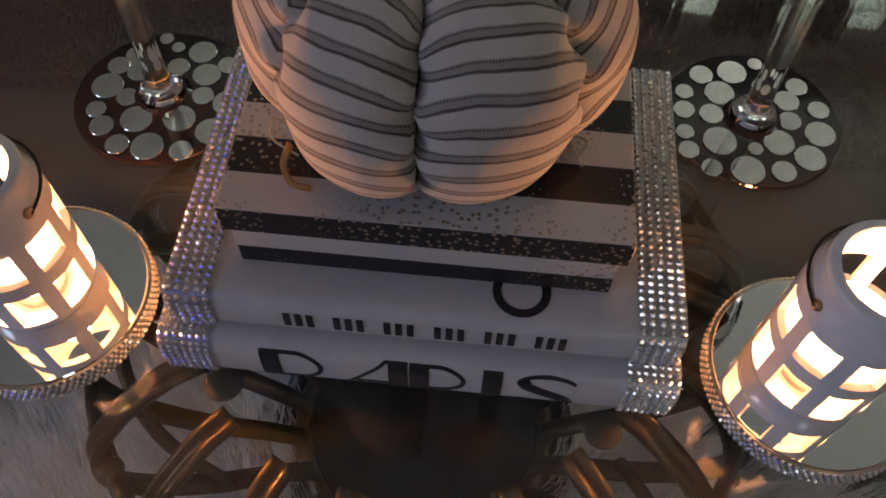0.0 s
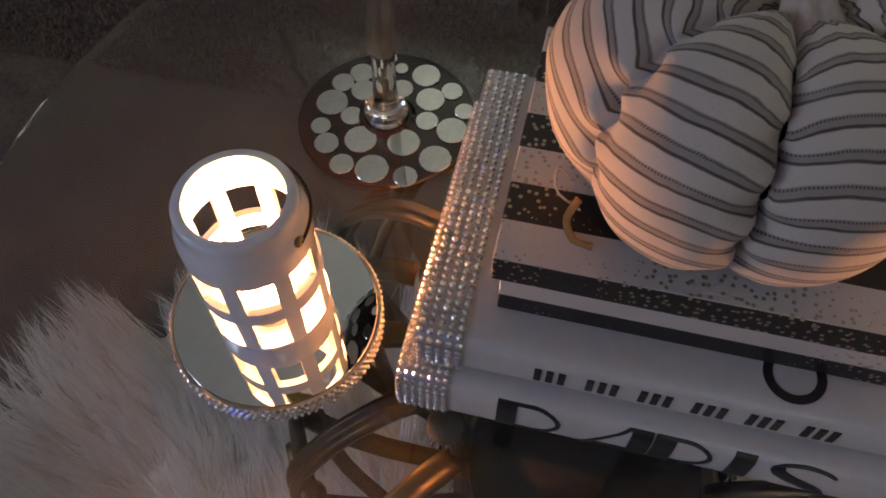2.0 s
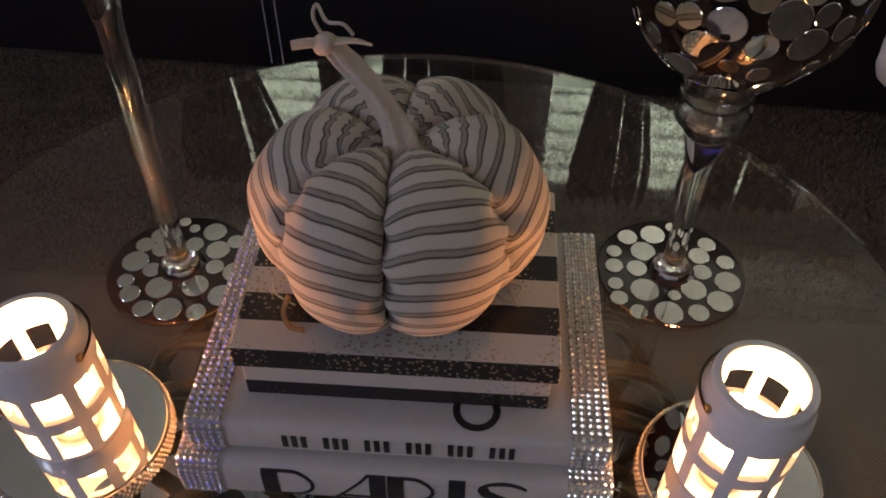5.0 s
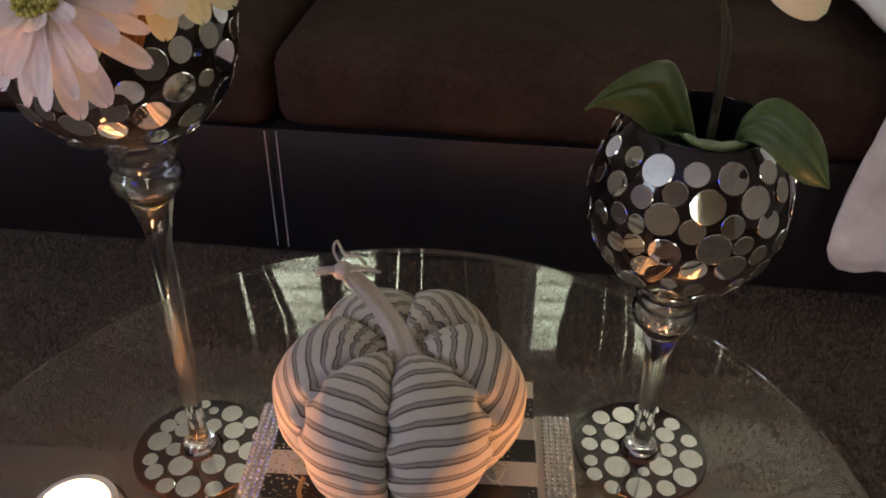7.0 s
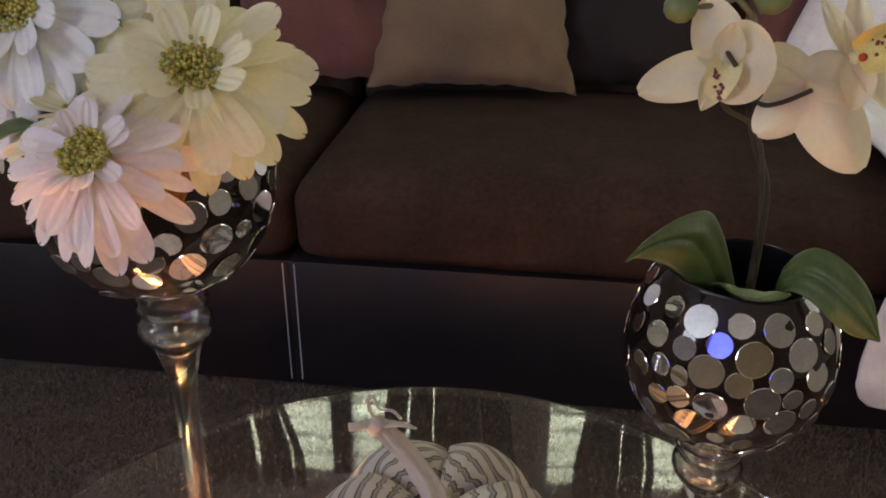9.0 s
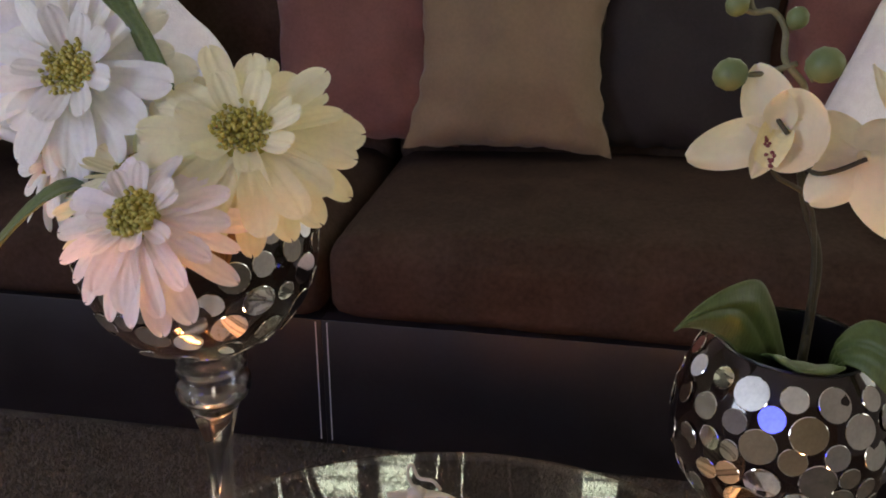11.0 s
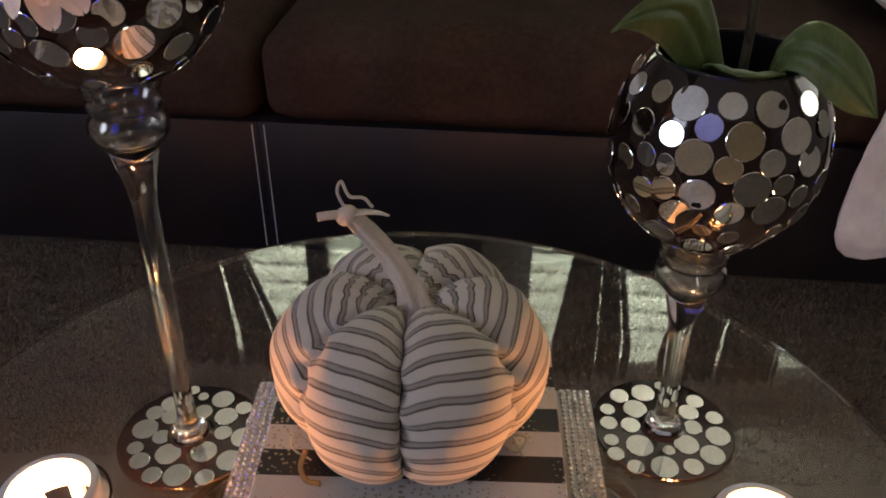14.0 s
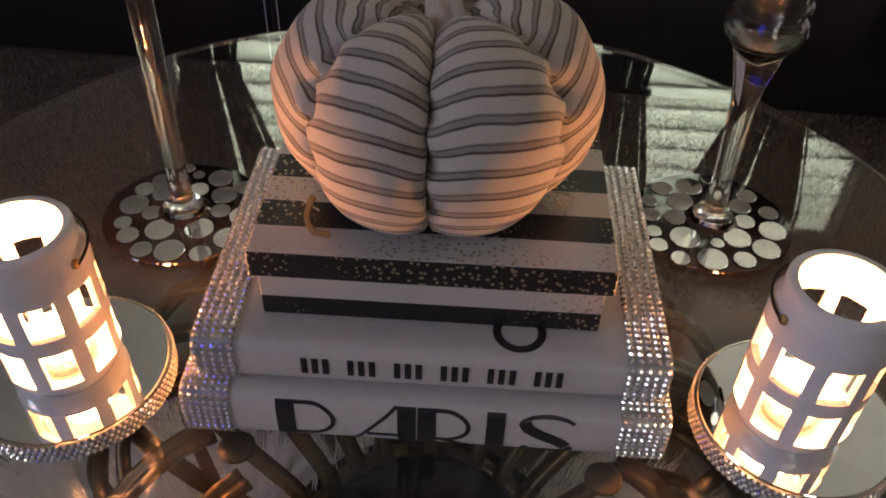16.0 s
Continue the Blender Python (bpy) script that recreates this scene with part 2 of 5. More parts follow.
line_c = math_node(t_, "MULTIPLY", band(t_, ph, 0.26, 0.02), 0.7)
allb = math_node(t_, "MAXIMUM", math_node(t_, "MAXIMUM", line_a, line_b), math_node(t_, "MAXIMUM", wide, line_c))
nz = t_.nodes.new("ShaderNodeTexNoise")
nz.inputs["Scale"].default_value = 40
tc_ = t_.nodes.new("ShaderNodeTexCoord")
t_.links.new(tc_.outputs["Object"], nz.inputs["Vector"])
fac = math_node(t_, "MULTIPLY", allb, math_node(t_, "ADD", 0.75, math_node(t_, "MULTIPLY", nz.outputs["Fac"], 0.5)), True)
mx_ = t_.nodes.new("ShaderNodeMix")
mx_.data_type = "RGBA"
mx_.inputs["A"].default_value, mx_.inputs["B"].default_value = (0.56, 0.5, 0.42, 1), (0.085, 0.064, 0.05, 1)
t_.links.new(fac, mx_.inputs["Factor"]), t_.links.new(mx_.outputs["Result"], b_.inputs["Base Color"])
wv = t_.nodes.new("ShaderNodeTexNoise")
wv.inputs["Scale"].default_value, wv.inputs["Detail"].default_value = 420, 3
t_.links.new(tc_.outputs["Object"], wv.inputs["Vector"])
bp_ = t_.nodes.new("ShaderNodeBump")
bp_.inputs["Strength"].default_value, bp_.inputs["Distance"].default_value = 0.5, 0.001
t_.links.new(math_node(t_, "SUBTRACT", wv.outputs["Fac"], math_node(t_, "MULTIPLY", allb, 0.12)), bp_.inputs["Height"])
t_.links.new(bp_.outputs[0], b_.inputs["Normal"])


def gift_paper(name, pitch, shift, axis, dense):
    """Black and cream stripes with gilt dots, along an axis of the object."""
    m = mat(name, (0.66, 0.62, 0.57), 0.42, var=0, coat=0.1)
    t, b = nodes_of(m)
    co = t.nodes.new("ShaderNodeTexCoord")
    s = t.nodes.new("ShaderNodeSeparateXYZ")
    t.links.new(co.outputs["Object"], s.inputs[0])
    p = math_node(t, "FRACT", math_node(t, "DIVIDE", math_node(t, "ADD", s.outputs[axis], shift), pitch))
    black = math_node(t, "GREATER_THAN", p, 0.5)
    vo = t.nodes.new("ShaderNodeTexVoronoi")
    vo.voronoi_dimensions, vo.inputs["Scale"].default_value = "2D", 175
    cb = t.nodes.new("ShaderNodeCombineXYZ")
    t.links.new(s.outputs[0], cb.inputs[0])
    t.links.new(math_node(t, "SUBTRACT", s.outputs[1], s.outputs[2]), cb.inputs[1])
    t.links.new(cb.outputs[0], vo.inputs["Vector"])
    big = t.nodes.new("ShaderNodeTexNoise")
    big.inputs["Scale"].default_value = 14
    t.links.new(co.outputs["Object"], big.inputs["Vector"])
    keep = math_node(t, "MULTIPLY", math_node(t, "SUBTRACT", big.outputs["Fac"], 0.5 - dense), 7.0, True)
    dot = math_node(t, "LESS_THAN", vo.outputs["Distance"], math_node(t, "MULTIPLY", keep, 0.21))
    m1, m2 = t.nodes.new("ShaderNodeMix"), t.nodes.new("ShaderNodeMix")
    m1.data_type = m2.data_type = "RGBA"
    m1.inputs["A"].default_value, m1.inputs["B"].default_value = (0.57, 0.53, 0.48, 1), (0.016, 0.014, 0.014, 1)
    t.links.new(black, m1.inputs["Factor"])
    m2.inputs["B"].default_value = (0.4, 0.33, 0.23, 1)
    t.links.new(m1.outputs["Result"], m2.inputs["A"]), t.links.new(dot, m2.inputs["Factor"])
    t.links.new(m2.outputs["Result"], b.inputs["Base Color"])
    t.links.new(math_node(t, "MULTIPLY", dot, 0.7), b.inputs["Metallic"])
    return m


M_lid = gift_paper("striped_gift_paper", 0.052, -0.0006, 1, 0.17)
M_boxside = gift_paper("striped_gift_paper_side", 0.05, 0.0335, 2, 0.03)


# ---- builders ----
def thing(name, m, label, category, group="", kind=""):
    ob = new(name)
    ob.empty_display_size = 0.02
    ob.matrix_world = m
    return tagged(ob, label, category, group, kind)


def part(name, bm, material, parent=None, label="", smooth=True, m=None):
    me = bpy.data.meshes.new(name)
    bm.normal_update()
    bm.to_mesh(me)
    bm.free()
    return part_of(name, me, material, parent, label, smooth, m)


def part_of(name, me, material, parent=None, label="", smooth=True, m=None):
    if not me.materials:
        me.materials.append(material)
        for p in me.polygons:
            p.use_smooth = smooth
    ob = new(name, me)
    ob.parent = parent
    if m is not None:
        ob.matrix_basis = m
    if label:
        ob["label"] = label
    return ob


def structure(name, bm, material, label, category, smooth=False):
    return tagged(part(name, bm, material, None, "", smooth), label, category, kind="structure")


def sharp(ob, angle=35):
    ob.data.set_sharp_from_angle(angle=radians(angle))
    return ob


def block(x0, x1, y0, y1, z0, z1, bevel=0.0, seg=2, bm=None):
    own = bm is None
    bm = bm or bmesh.new()
    r = bmesh.ops.create_cube(bm, size=1, matrix=Matrix.LocRotScale(((x0 + x1) / 2, (y0 + y1) / 2, (z0 + z1) / 2), None, (x1 - x0, y1 - y0, z1 - z0)))
    if bevel:
        es = {e for v in r["verts"] for e in v.link_edges}
        bmesh.ops.bevel(bm, geom=list(es), offset=bevel, segments=seg, affect="EDGES", profile=0.5)
    return bm


def lathe(profile, n=48, bm=None, at=(0, 0, 0)):
    """Turns (r, z) rows round the z axis; a radius of 0 closes the end."""
    bm = bm or bmesh.new()
    rings = []
    for r, z in profile:
        if r < 1e-6:
            rings.append([bm.verts.new((at[0], at[1], at[2] + z))])
        else:
            rings.append([bm.verts.new((at[0] + r * math.cos(a), at[1] + r * math.sin(a), at[2] + z)) for a in (2 * math.pi * i / n for i in range(n))])
    for a, b in zip(rings, rings[1:]):
        for i in range(n):
            j = (i + 1) % n
            q = [a[i % len(a)], a[j % len(a)], b[j % len(b)], b[i % len(b)]]
            q = [v for k, v in enumerate(q) if v not in q[:k]]
            if len(q) > 2:
                bm.faces.new(q)
    bmesh.ops.recalc_face_normals(bm, faces=bm.faces)
    return bm


def smooth_path(pts, n=6):
    """Catmull-Rom through the points."""
    p = [Vector(q) for q in pts]
    p = [2 * p[0] - p[1], *p, 2 * p[-1] - p[-2]]
    out = []
    for a, b, c, d in zip(p, p[1:], p[2:], p[3:]):
        for k in range(n):
            s = k / n
            out.append(0.5 * (2 * b + (c - a) * s + (2 * a - 5 * b + 4 * c - d) * s * s + (3 * b - a - 3 * c + d) * s ** 3))
    return out + [p[-2]]


def sweep(path, section, bm=None, up=(0, 0, 1), scale=None, close=False):
    """Sweeps a closed 2D section along a path; scale(s) is its size along the way."""
    bm = bm or bmesh.new()
    rings, n = [], len(path)
    side_was = None
    for i, p in enumerate(path):
        d = (path[min(i + 1, n - 1)] - path[max(i - 1, 0)]).normalized()
        side = d.cross(Vector(up)) if side_was is None else side_was - d * side_was.dot(d)
        if side.length < 1e-4:
            side = d.cross(Vector((1, 0, 0)))
        side.normalize()
        side_was = side
        top = side.cross(d)
        k = scale(i / (n - 1)) if scale else 1
        rings.append([bm.verts.new(p + side * (u * k) + top * (v * k)) for u, v in section])
    m = len(section)
    for a, b in zip(rings, rings[1:]):
        for i in range(m):
            bm.faces.new((a[i], a[(i + 1) % m], b[(i + 1) % m], b[i]))
    for ring in (rings[0], rings[-1]):
        bm.faces.new(ring)
    bmesh.ops.recalc_face_normals(bm, faces=bm.faces)
    return bm


def circle(r, n=10):
    return [(r * math.cos(2 * math.pi * i / n), r * math.sin(2 * math.pi * i / n)) for i in range(n)]


def sheet(f, nu, nv, bm=None, uv=None):
    """A grid surface from f(u, v), both 0 to 1."""
    bm = bm or bmesh.new()
    vs = [[bm.verts.new(f(i / nu, j / nv)) for i in range(nu + 1)] for j in range(nv + 1)]
    lay = bm.loops.layers.uv.verify() if uv else None
    for j in range(nv):
        for i in range(nu):
            fc = bm.faces.new((vs[j][i], vs[j][i + 1], vs[j + 1][i + 1], vs[j + 1][i]))
            if uv:
                for lp, (a, b) in zip(fc.loops, ((i, j), (i + 1, j), (i + 1, j + 1), (i, j + 1))):
                    lp[lay].uv = uv(a / nu, b / nv)
    return bm


def solid(ob, t):
    md = ob.modifiers.new("thickness", "SOLIDIFY")
    md.thickness, md.offset = t, 0
    return ob


# ---- the room ----
structure("floor", block(-2.8, 2.8, -2.8, WALL_Y + 0.15, FLOOR_Z - 0.1, FLOOR_Z), M_carpet, "dark brown-grey carpeted floor of the living room", "floor")
structure("ceiling", block(-2.8, 2.8, -2.8, WALL_Y + 0.15, ROOF_Z, ROOF_Z + 0.1), M_ceiling, "plain white ceiling", "ceiling")
bm = block(-2.8, -2.7, -2.7, -1.95, FLOOR_Z, ROOF_Z)
for y0, y1, z0, z1 in ((-1.95, -0.95, FLOOR_Z, 1.05), (-1.95, -0.95, 2.15, ROOF_Z), (-0.95, WALL_Y, FLOOR_Z, ROOF_Z)):
    block(-2.8, -2.7, y0, y1, z0, z1, bm=bm)
structure("wall_west", bm, M_wall, "plain greige painted wall with one added window opening", "wall")
bm = block(2.7, 2.8, -2.7, 0.2, FLOOR_Z, ROOF_Z)
for y0, y1, z0, z1 in ((0.2, 1.4, FLOOR_Z, 1.1), (0.2, 1.4, 2.2, ROOF_Z), (1.4, WALL_Y, FLOOR_Z, ROOF_Z)):
    block(2.7, 2.8, y0, y1, z0, z1, bm=bm)
structure("wall_east", bm, M_wall, "plain greige painted wall with one added window opening", "wall")
WINDOWS = [(-1.19, -0.05), (0.23, 1.52)]
W0, W1 = 1.1, 2.2


def pierced(y0, y1, holes, z0, z1):
    bm, x = bmesh.new(), -2.8
    for a, b in holes:
        block(x, a, y0, y1, FLOOR_Z, ROOF_Z, bm=bm)
        block(a, b, y0, y1, FLOOR_Z, z0, bm=bm)
        block(a, b, y0, y1, z1, ROOF_Z, bm=bm)
        x = b
    block(x, 2.8, y0, y1, FLOOR_Z, ROOF_Z, bm=bm)
    return bm


structure("wall_north", pierced(WALL_Y, WALL_Y + 0.15, WINDOWS, W0, W1), M_wall, "greige painted wall behind the sofa with two shuttered windows", "wall")
structure("wall_south", pierced(-2.8, -2.7, [(0.6, 1.15)], 0.75, 1.65), M_wall_tan, "tan painted wall with one bare window", "wall")

slat_me = None
for k, (a, b) in enumerate(WINDOWS):
    w = thing("window_%d" % (k + 1), pose((a + b) / 2, WALL_Y + 0.06, W0), "white window with half-open daylit shutter slats", "window", "shuttered windows", "structure")
    hw, hh = (b - a) / 2, W1 - W0
    part("window_frame", block(-hw, -hw + 0.05, -0.05, 0.03, 0, hh, 0.004), M_trim, w)
    part("window_frame", block(hw - 0.05, hw, -0.05, 0.03, 0, hh, 0.004), M_trim, w)
    part("window_frame", block(-hw + 0.05, hw - 0.05, -0.05, 0.03, 0, 0.05, 0.004), M_trim, w)
    part("window_frame", block(-hw + 0.05, hw - 0.05, -0.05, 0.03, hh - 0.05, hh, 0.004), M_trim, w)
    if k == 0:
        part("window_frame", block(0.0, 0.08, -0.055, 0.03, 0.05, hh - 0.05, 0.004), M_curtain, w, "dark centre post")
    n = 11
    for i in range(n):
        part("slat", sheet(lambda u, v: ((2 * u - 1) * (hw - 0.055), 0.1 * v - 0.05, 0.016 * (1 - (2 * v - 1) ** 2)), 1, 8), M_slat, w,
             m=pose(0, 0, 0.05 + (i + 0.5) * (hh - 0.1) / n, -46, 0, 0))
        part("slat_edge", block(-hw + 0.055, hw - 0.055, -0.062, -0.0505, -0.012, 0.008, 0.002), M_trim, w, m=pose(0, 0, 0.05 + (i + 0.5) * (hh - 0.1) / n, -46, 0, 0))


def curtain(x0, x1, tie0, tie1, seed):
    """A dark curtain gathered by a tie at a third of the window's height."""
    rnd = random.Random(seed)
    p1, p2 = rnd.random() * 6, rnd.random() * 6

    def f(u, v):
        z = FLOOR_Z + 0.04 + v * 2.03
        k = min(1, abs(z - 1.46) / 0.5) ** 0.9
        k = k if z > 1.46 else k * 0.6
        lo, hi = tie0 + (x0 - tie0) * k, tie1 + (x1 - tie1) * k
        x = lo + (hi - lo) * u
        return (x, WALL_Y - 0.1 + 0.028 * math.sin(u * 44 + p1) * (0.35 + 0.65 * k) + 0.012 * math.sin(u * 91 + p2), z)

    c = thing("curtain", pose(0, 0, 0), "dark navy curtain tied back beside a window", "curtain", "window curtains")
    cut = 0.0
    while cut < 0.99:
        wide_ = min(1 - cut, rnd.uniform(0.18, 0.4))
        solid(part("curtain_cloth", sheet(lambda u, v: f(cut + (wide_ - 0.024) * u, v), 26, 36), M_curtain, c), 0.004)
        cut += wide_
    part("tie_band", sweep(smooth_path([(tie0 - 0.012, WALL_Y - 0.1, 1.46), ((tie0 + tie1) / 2, WALL_Y - 0.15, 1.45), (tie1 + 0.012, WALL_Y - 0.1, 1.47)]), circle(0.016, 8)), M_curtain, c)


curtain(-1.2, -0.7, -1.06, -0.86, 1)
curtain(-0.4, 0.16, -0.34, 0.08, 2)
curtain(0.38, 0.7, 0.44, 0.6, 3)
curtain(0.82, 1.3, 0.96, 1.18, 4)

w = thing("window_3", pose(0.875, -2.75, 0.75), "plain bare window in the tan wall", "window", kind="structure")
for x0, x1, z0, z1 in ((-0.275, -0.24, 0, 0.9), (0.24, 0.275, 0, 0.9), (-0.24, 0.24, 0, 0.035), (-0.24, 0.24, 0.865, 0.9)):
    part("window_frame", block(x0, x1, -0.02, 0.03, z0, z1, 0.004), M_trim, w)
# unseen window, added to carry the fill light from the right
w = thing("window_4", pose(2.75, 0.8, 1.1, 0, 0, 90), "plain bare window, unseen and added in the side wall", "window", kind="structure")
for x0, x1, z0, z1 in ((-0.6, -0.55, 0, 1.1), (0.55, 0.6, 0, 1.1), (-0.55, 0.55, 0, 0.05), (-0.55, 0.55, 1.05, 1.1), (-0.02, 0.02, 0.05, 1.05)):
    part("window_frame", block(x0, x1, -0.02, 0.03, z0, z1, 0.004), M_trim, w)

# unseen window, assumed as the source of the cool light
w = thing("window_5", pose(-2.75, -1.45, 1.05, 0, 0, 90), "plain bare window, unseen and added in the side wall", "window", kind="structure")
for x0, x1, z0, z1 in ((-0.5, -0.45, 0, 1.1), (0.45, 0.5, 0, 1.1), (-0.45, 0.45, 0, 0.05), (-0.45, 0.45, 1.05, 1.1)):
    part("window_frame", block(x0, x1, -0.02, 0.03, z0, z1, 0.004), M_trim, w)

tv = thing("television", pose(-1.3, -2.655, 1.75), "black flat television with a blue lit screen on the wall", "television")
part("housing", block(-0.56, 0.56, -0.04, 0.0, -0.33, 0.33, 0.01), M_plastic, tv)
part("screen", block(-0.54, 0.54, 0.001, 0.004, -0.31, 0.31), M_screen, tv, "lit blue screen", smooth=False)


# ---- the sofa ----
def cushion(w, d, h, puff, seed, n=26, corner=0.05):
    """A stuffed box cushion, w by d by h, its base at z = 0, centred in x, from y = 0."""
    bm = bmesh.new()
    bmesh.ops.create_cube(bm, size=1)
    bmesh.ops.subdivide_edges(bm, edges=bm.edges, cuts=n, use_grid_fill=True)
    for v in bm.verts:
        x, y, z = v.co * 2
        half = Vector((w / 2, d / 2, h / 2))
        p = Vector((x * half.x, y * half.y, z * half.z))
        c = Vector([max(-half[i] + corner, min(half[i] - corner, p[i])) for i in range(3)])
        off = p - c
        if off.length > 1e-9:
            big = max(abs(off.x), abs(off.y), abs(off.z))
            p = c + off.normalized() * big
        bx, by, bz = 1 - x * x, 1 - y * y, 1 - z * z
        if z > 0:
            p.z += puff * max(0, bx) ** 0.5 * max(0, by) ** 0.5 * z
        p.y -= 0.3 * puff * max(0, bx) ** 0.5 * max(0, bz) if y < 0 else 0
        nv = noise.noise_vector(p * 5 + Vector((seed * 7.1, 0, 0))) * 0.006 + noise.noise_vector(p * 16 + Vector((seed, 3, 0))) * 0.002
        v.co = p + nv + Vector((0, d / 2, h / 2))
    return bm


SOFA = pose(-0.39, 1.142, FLOOR_Z, 0, 0, -2.6)
sofa = thing("sofa", SOFA, "long dark brown upholstered sofa with black vinyl base", "sofa")
for x0, x1 in ((-1.9, -0.0116), (-0.0112, 2.4)):
    part("base_panel", block(x0, x1, 0.0, 0.8, 0.008, 0.318, 0.0012, 2), M_vinyl, sofa, "black vinyl base panel")
for dx in (-0.024, 0.001):
    bm = bmesh.new()
    for i in range(42):
        z = 0.02 + i * 0.007
        block(dx - 0.0012, dx + 0.0012, -0.0016, 0.002, z, z + 0.0055, bm=bm)
    part("stitching", bm, M_thread, sofa, "pale double topstitching", smooth=False)
for i, (x0, x1) in enumerate(((-1.25, -0.005), (0.005, 1.5), (1.51, 2.4))):
    part("seat_cushion", cushion(x1 - x0, 0.78, 0.185, 0.05, i + 1), M_sofa, sofa, "brown seat cushion", m=pose((x0 + x1) / 2, -0.012, 0.316))
for i, (x0, x1) in enumerate(((-1.25, 0.0), (0.01, 1.2), (1.21, 2.4))):
    part("back_cushion", cushion(x1 - x0, 0.24, 0.52, 0.03, i + 5), M_sofa, sofa, "brown back cushion", m=pose((x0 + x1) / 2, 0.66, 0.47, -10, 0, 0))
part("backrest", block(-1.9, 2.4, 0.88, 1.05, 0.01, 0.86, 0.05, 4), M_sofa, sofa)
part("armrest", cushion(0.3, 0.95, 0.6, 0.03, 9), M_sofa, sofa, m=pose(-1.42, 0.0, 0.01))


def scatter_cushion(name, w, h, t, m, material, label, seed):
    """A knife-edged cushion standing on its lower edge."""
    bm = bmesh.new()
    n = 34

    def f(sign):
        def g(u, v):
            a, b = 2 * u - 1, 2 * v - 1
            pinch = 1 - 0.17 * (1 - abs(b) ** 1.8) * abs(a) ** 3, 1 - 0.07 * (1 - abs(a) ** 2.2) * abs(b) ** 3
            th = t / 2 * (max(0, 1 - abs(a) ** 2.6) * max(0, 1 - abs(b) ** 2.6)) ** 0.55
            p = Vector((a * w / 2 * pinch[0], 0, b * h / 2 * pinch[1]))
            rim = max(abs(a), abs(b)) ** 4
            crease = noise.noise(Vector((a * 2.2 + seed, b * 2.2, sign))) * 0.018 + rim * math.sin((a * 17 if abs(b) > abs(a) else b * 17) + seed) * 0.009 + 0.012 * abs(noise.noise(Vector((a * 5 + b * 3, b * 2 + seed, sign)))) * (0.4 + abs(a) * abs(b))
            p.x += 0.009 * rim * noise.noise(Vector((b * 7, seed * 3.1, sign * 0.2)))
            p.z += 0.008 * rim * noise.noise(Vector((a * 7, seed * 5.7, 2 + sign * 0.2)))
            return p + Vector((0, sign * max(0, th + (crease if th > 0.001 else 0)), 0)) + Vector((0, 0, h / 2))
        return g

    sheet(f(-1), n, n, bm), sheet(f(1), n, n, bm)
    bmesh.ops.remove_doubles(bm, verts=bm.verts, dist=0.0004)
    bmesh.ops.recalc_face_normals(bm, faces=bm.faces)
    c = tagged(part(name, bm, material), label, "cushion")
    c.matrix_world = m
    return c


scatter_cushion("throw_pillow", 0.53, 0.52, 0.17, pose(-0.046, 1.655, 0.608, -16, 0, -2), M_tan, "tan satin scatter cushion standing against the sofa back", 1)
scatter_cushion("throw_pillow", 0.52, 0.5, 0.16, pose(-0.43, 1.72, 0.60, -15, 0, 3), M_mauve, "mauve woven scatter cushion behind the tan one", 2)
scatter_cushion("throw_pillow", 0.56, 0.5, 0.15, pose(0.36, 1.73, 0.60, -14, 0, -3), M_navy, "dark navy scatter cushion on the brown sofa", 3)
scatter_cushion("throw_pillow", 0.46, 0.5, 0.15, pose(0.82, 1.71, 0.60, -14, 0, -6), M_mauve, "mauve scatter cushion half under the white throw", 4)


def drape(name, rows, width, label, seed, sign=1):
    """A thick plush throw: rows of (edge x, y, z) down one border, spread sideways by width."""
    path = smooth_path(rows, 10)
    n = len(path) - 1

    def f(u, v):
        p = path[min(n, int(round(v * n)))].copy()
        d = (path[min(n, int(round(v * n)) + 1)] - path[max(0, int(round(v * n)) - 1)]).normalized()
        out = Vector((0, -d.z, d.y)) if abs(d.x) < 0.9 else Vector((0, 0, 1))
        out = -out if out.y > 0.2 or (abs(out.y) <= 0.2 and out.z < 0) else out
        p.x += sign * u * width
        fold = 0.022 * math.sin(u * 13 + v * 3 + seed) + 0.014 * noise.noise(p * 7) + 0.01 * noise.noise(p * 22) + 0.003 * noise.noise(p * 70)
        edge = min(u * width / 0.03, 1)
        return p + out * (0.034 + fold) * (0.35 + 0.65 * edge) - Vector((0, 0, 0.002))

    c = tagged(part(name, sheet(f, 70, n), M_plush), label, "throw blanket")
    return solid(c, 0.02)


drape("plush_throw", [(0.93, 1.90, 1.02), (0.80, 1.71, 0.95), (0.71, 1.66, 0.76), (0.665, 1.60, 0.625), (0.71, 1.42, 0.64), (0.755, 1.22, 0.635),
                      (0.79, 1.08, 0.60), (0.783, 1.035, 0.52), (0.757, 1.02, 0.40), (0.742, 1.01, 0.27), (0.748, 1.005, 0.22), (0.775, 1.005, 0.19)], 0.7,
      "white ribbed plush throw draped over the sofa seat", 1)
drape("plush_throw", [(-1.05, 1.92, 1.10), (-0.98, 1.72, 1.04), (-0.86, 1.66, 0.95), (-0.74, 1.62, 0.84), (-0.70, 1.56, 0.70), (-0.74, 1.45, 0.64), (-0.8, 1.3, 0.65)], 0.7,
      "white plush throw over the sofa back", 4, -1)


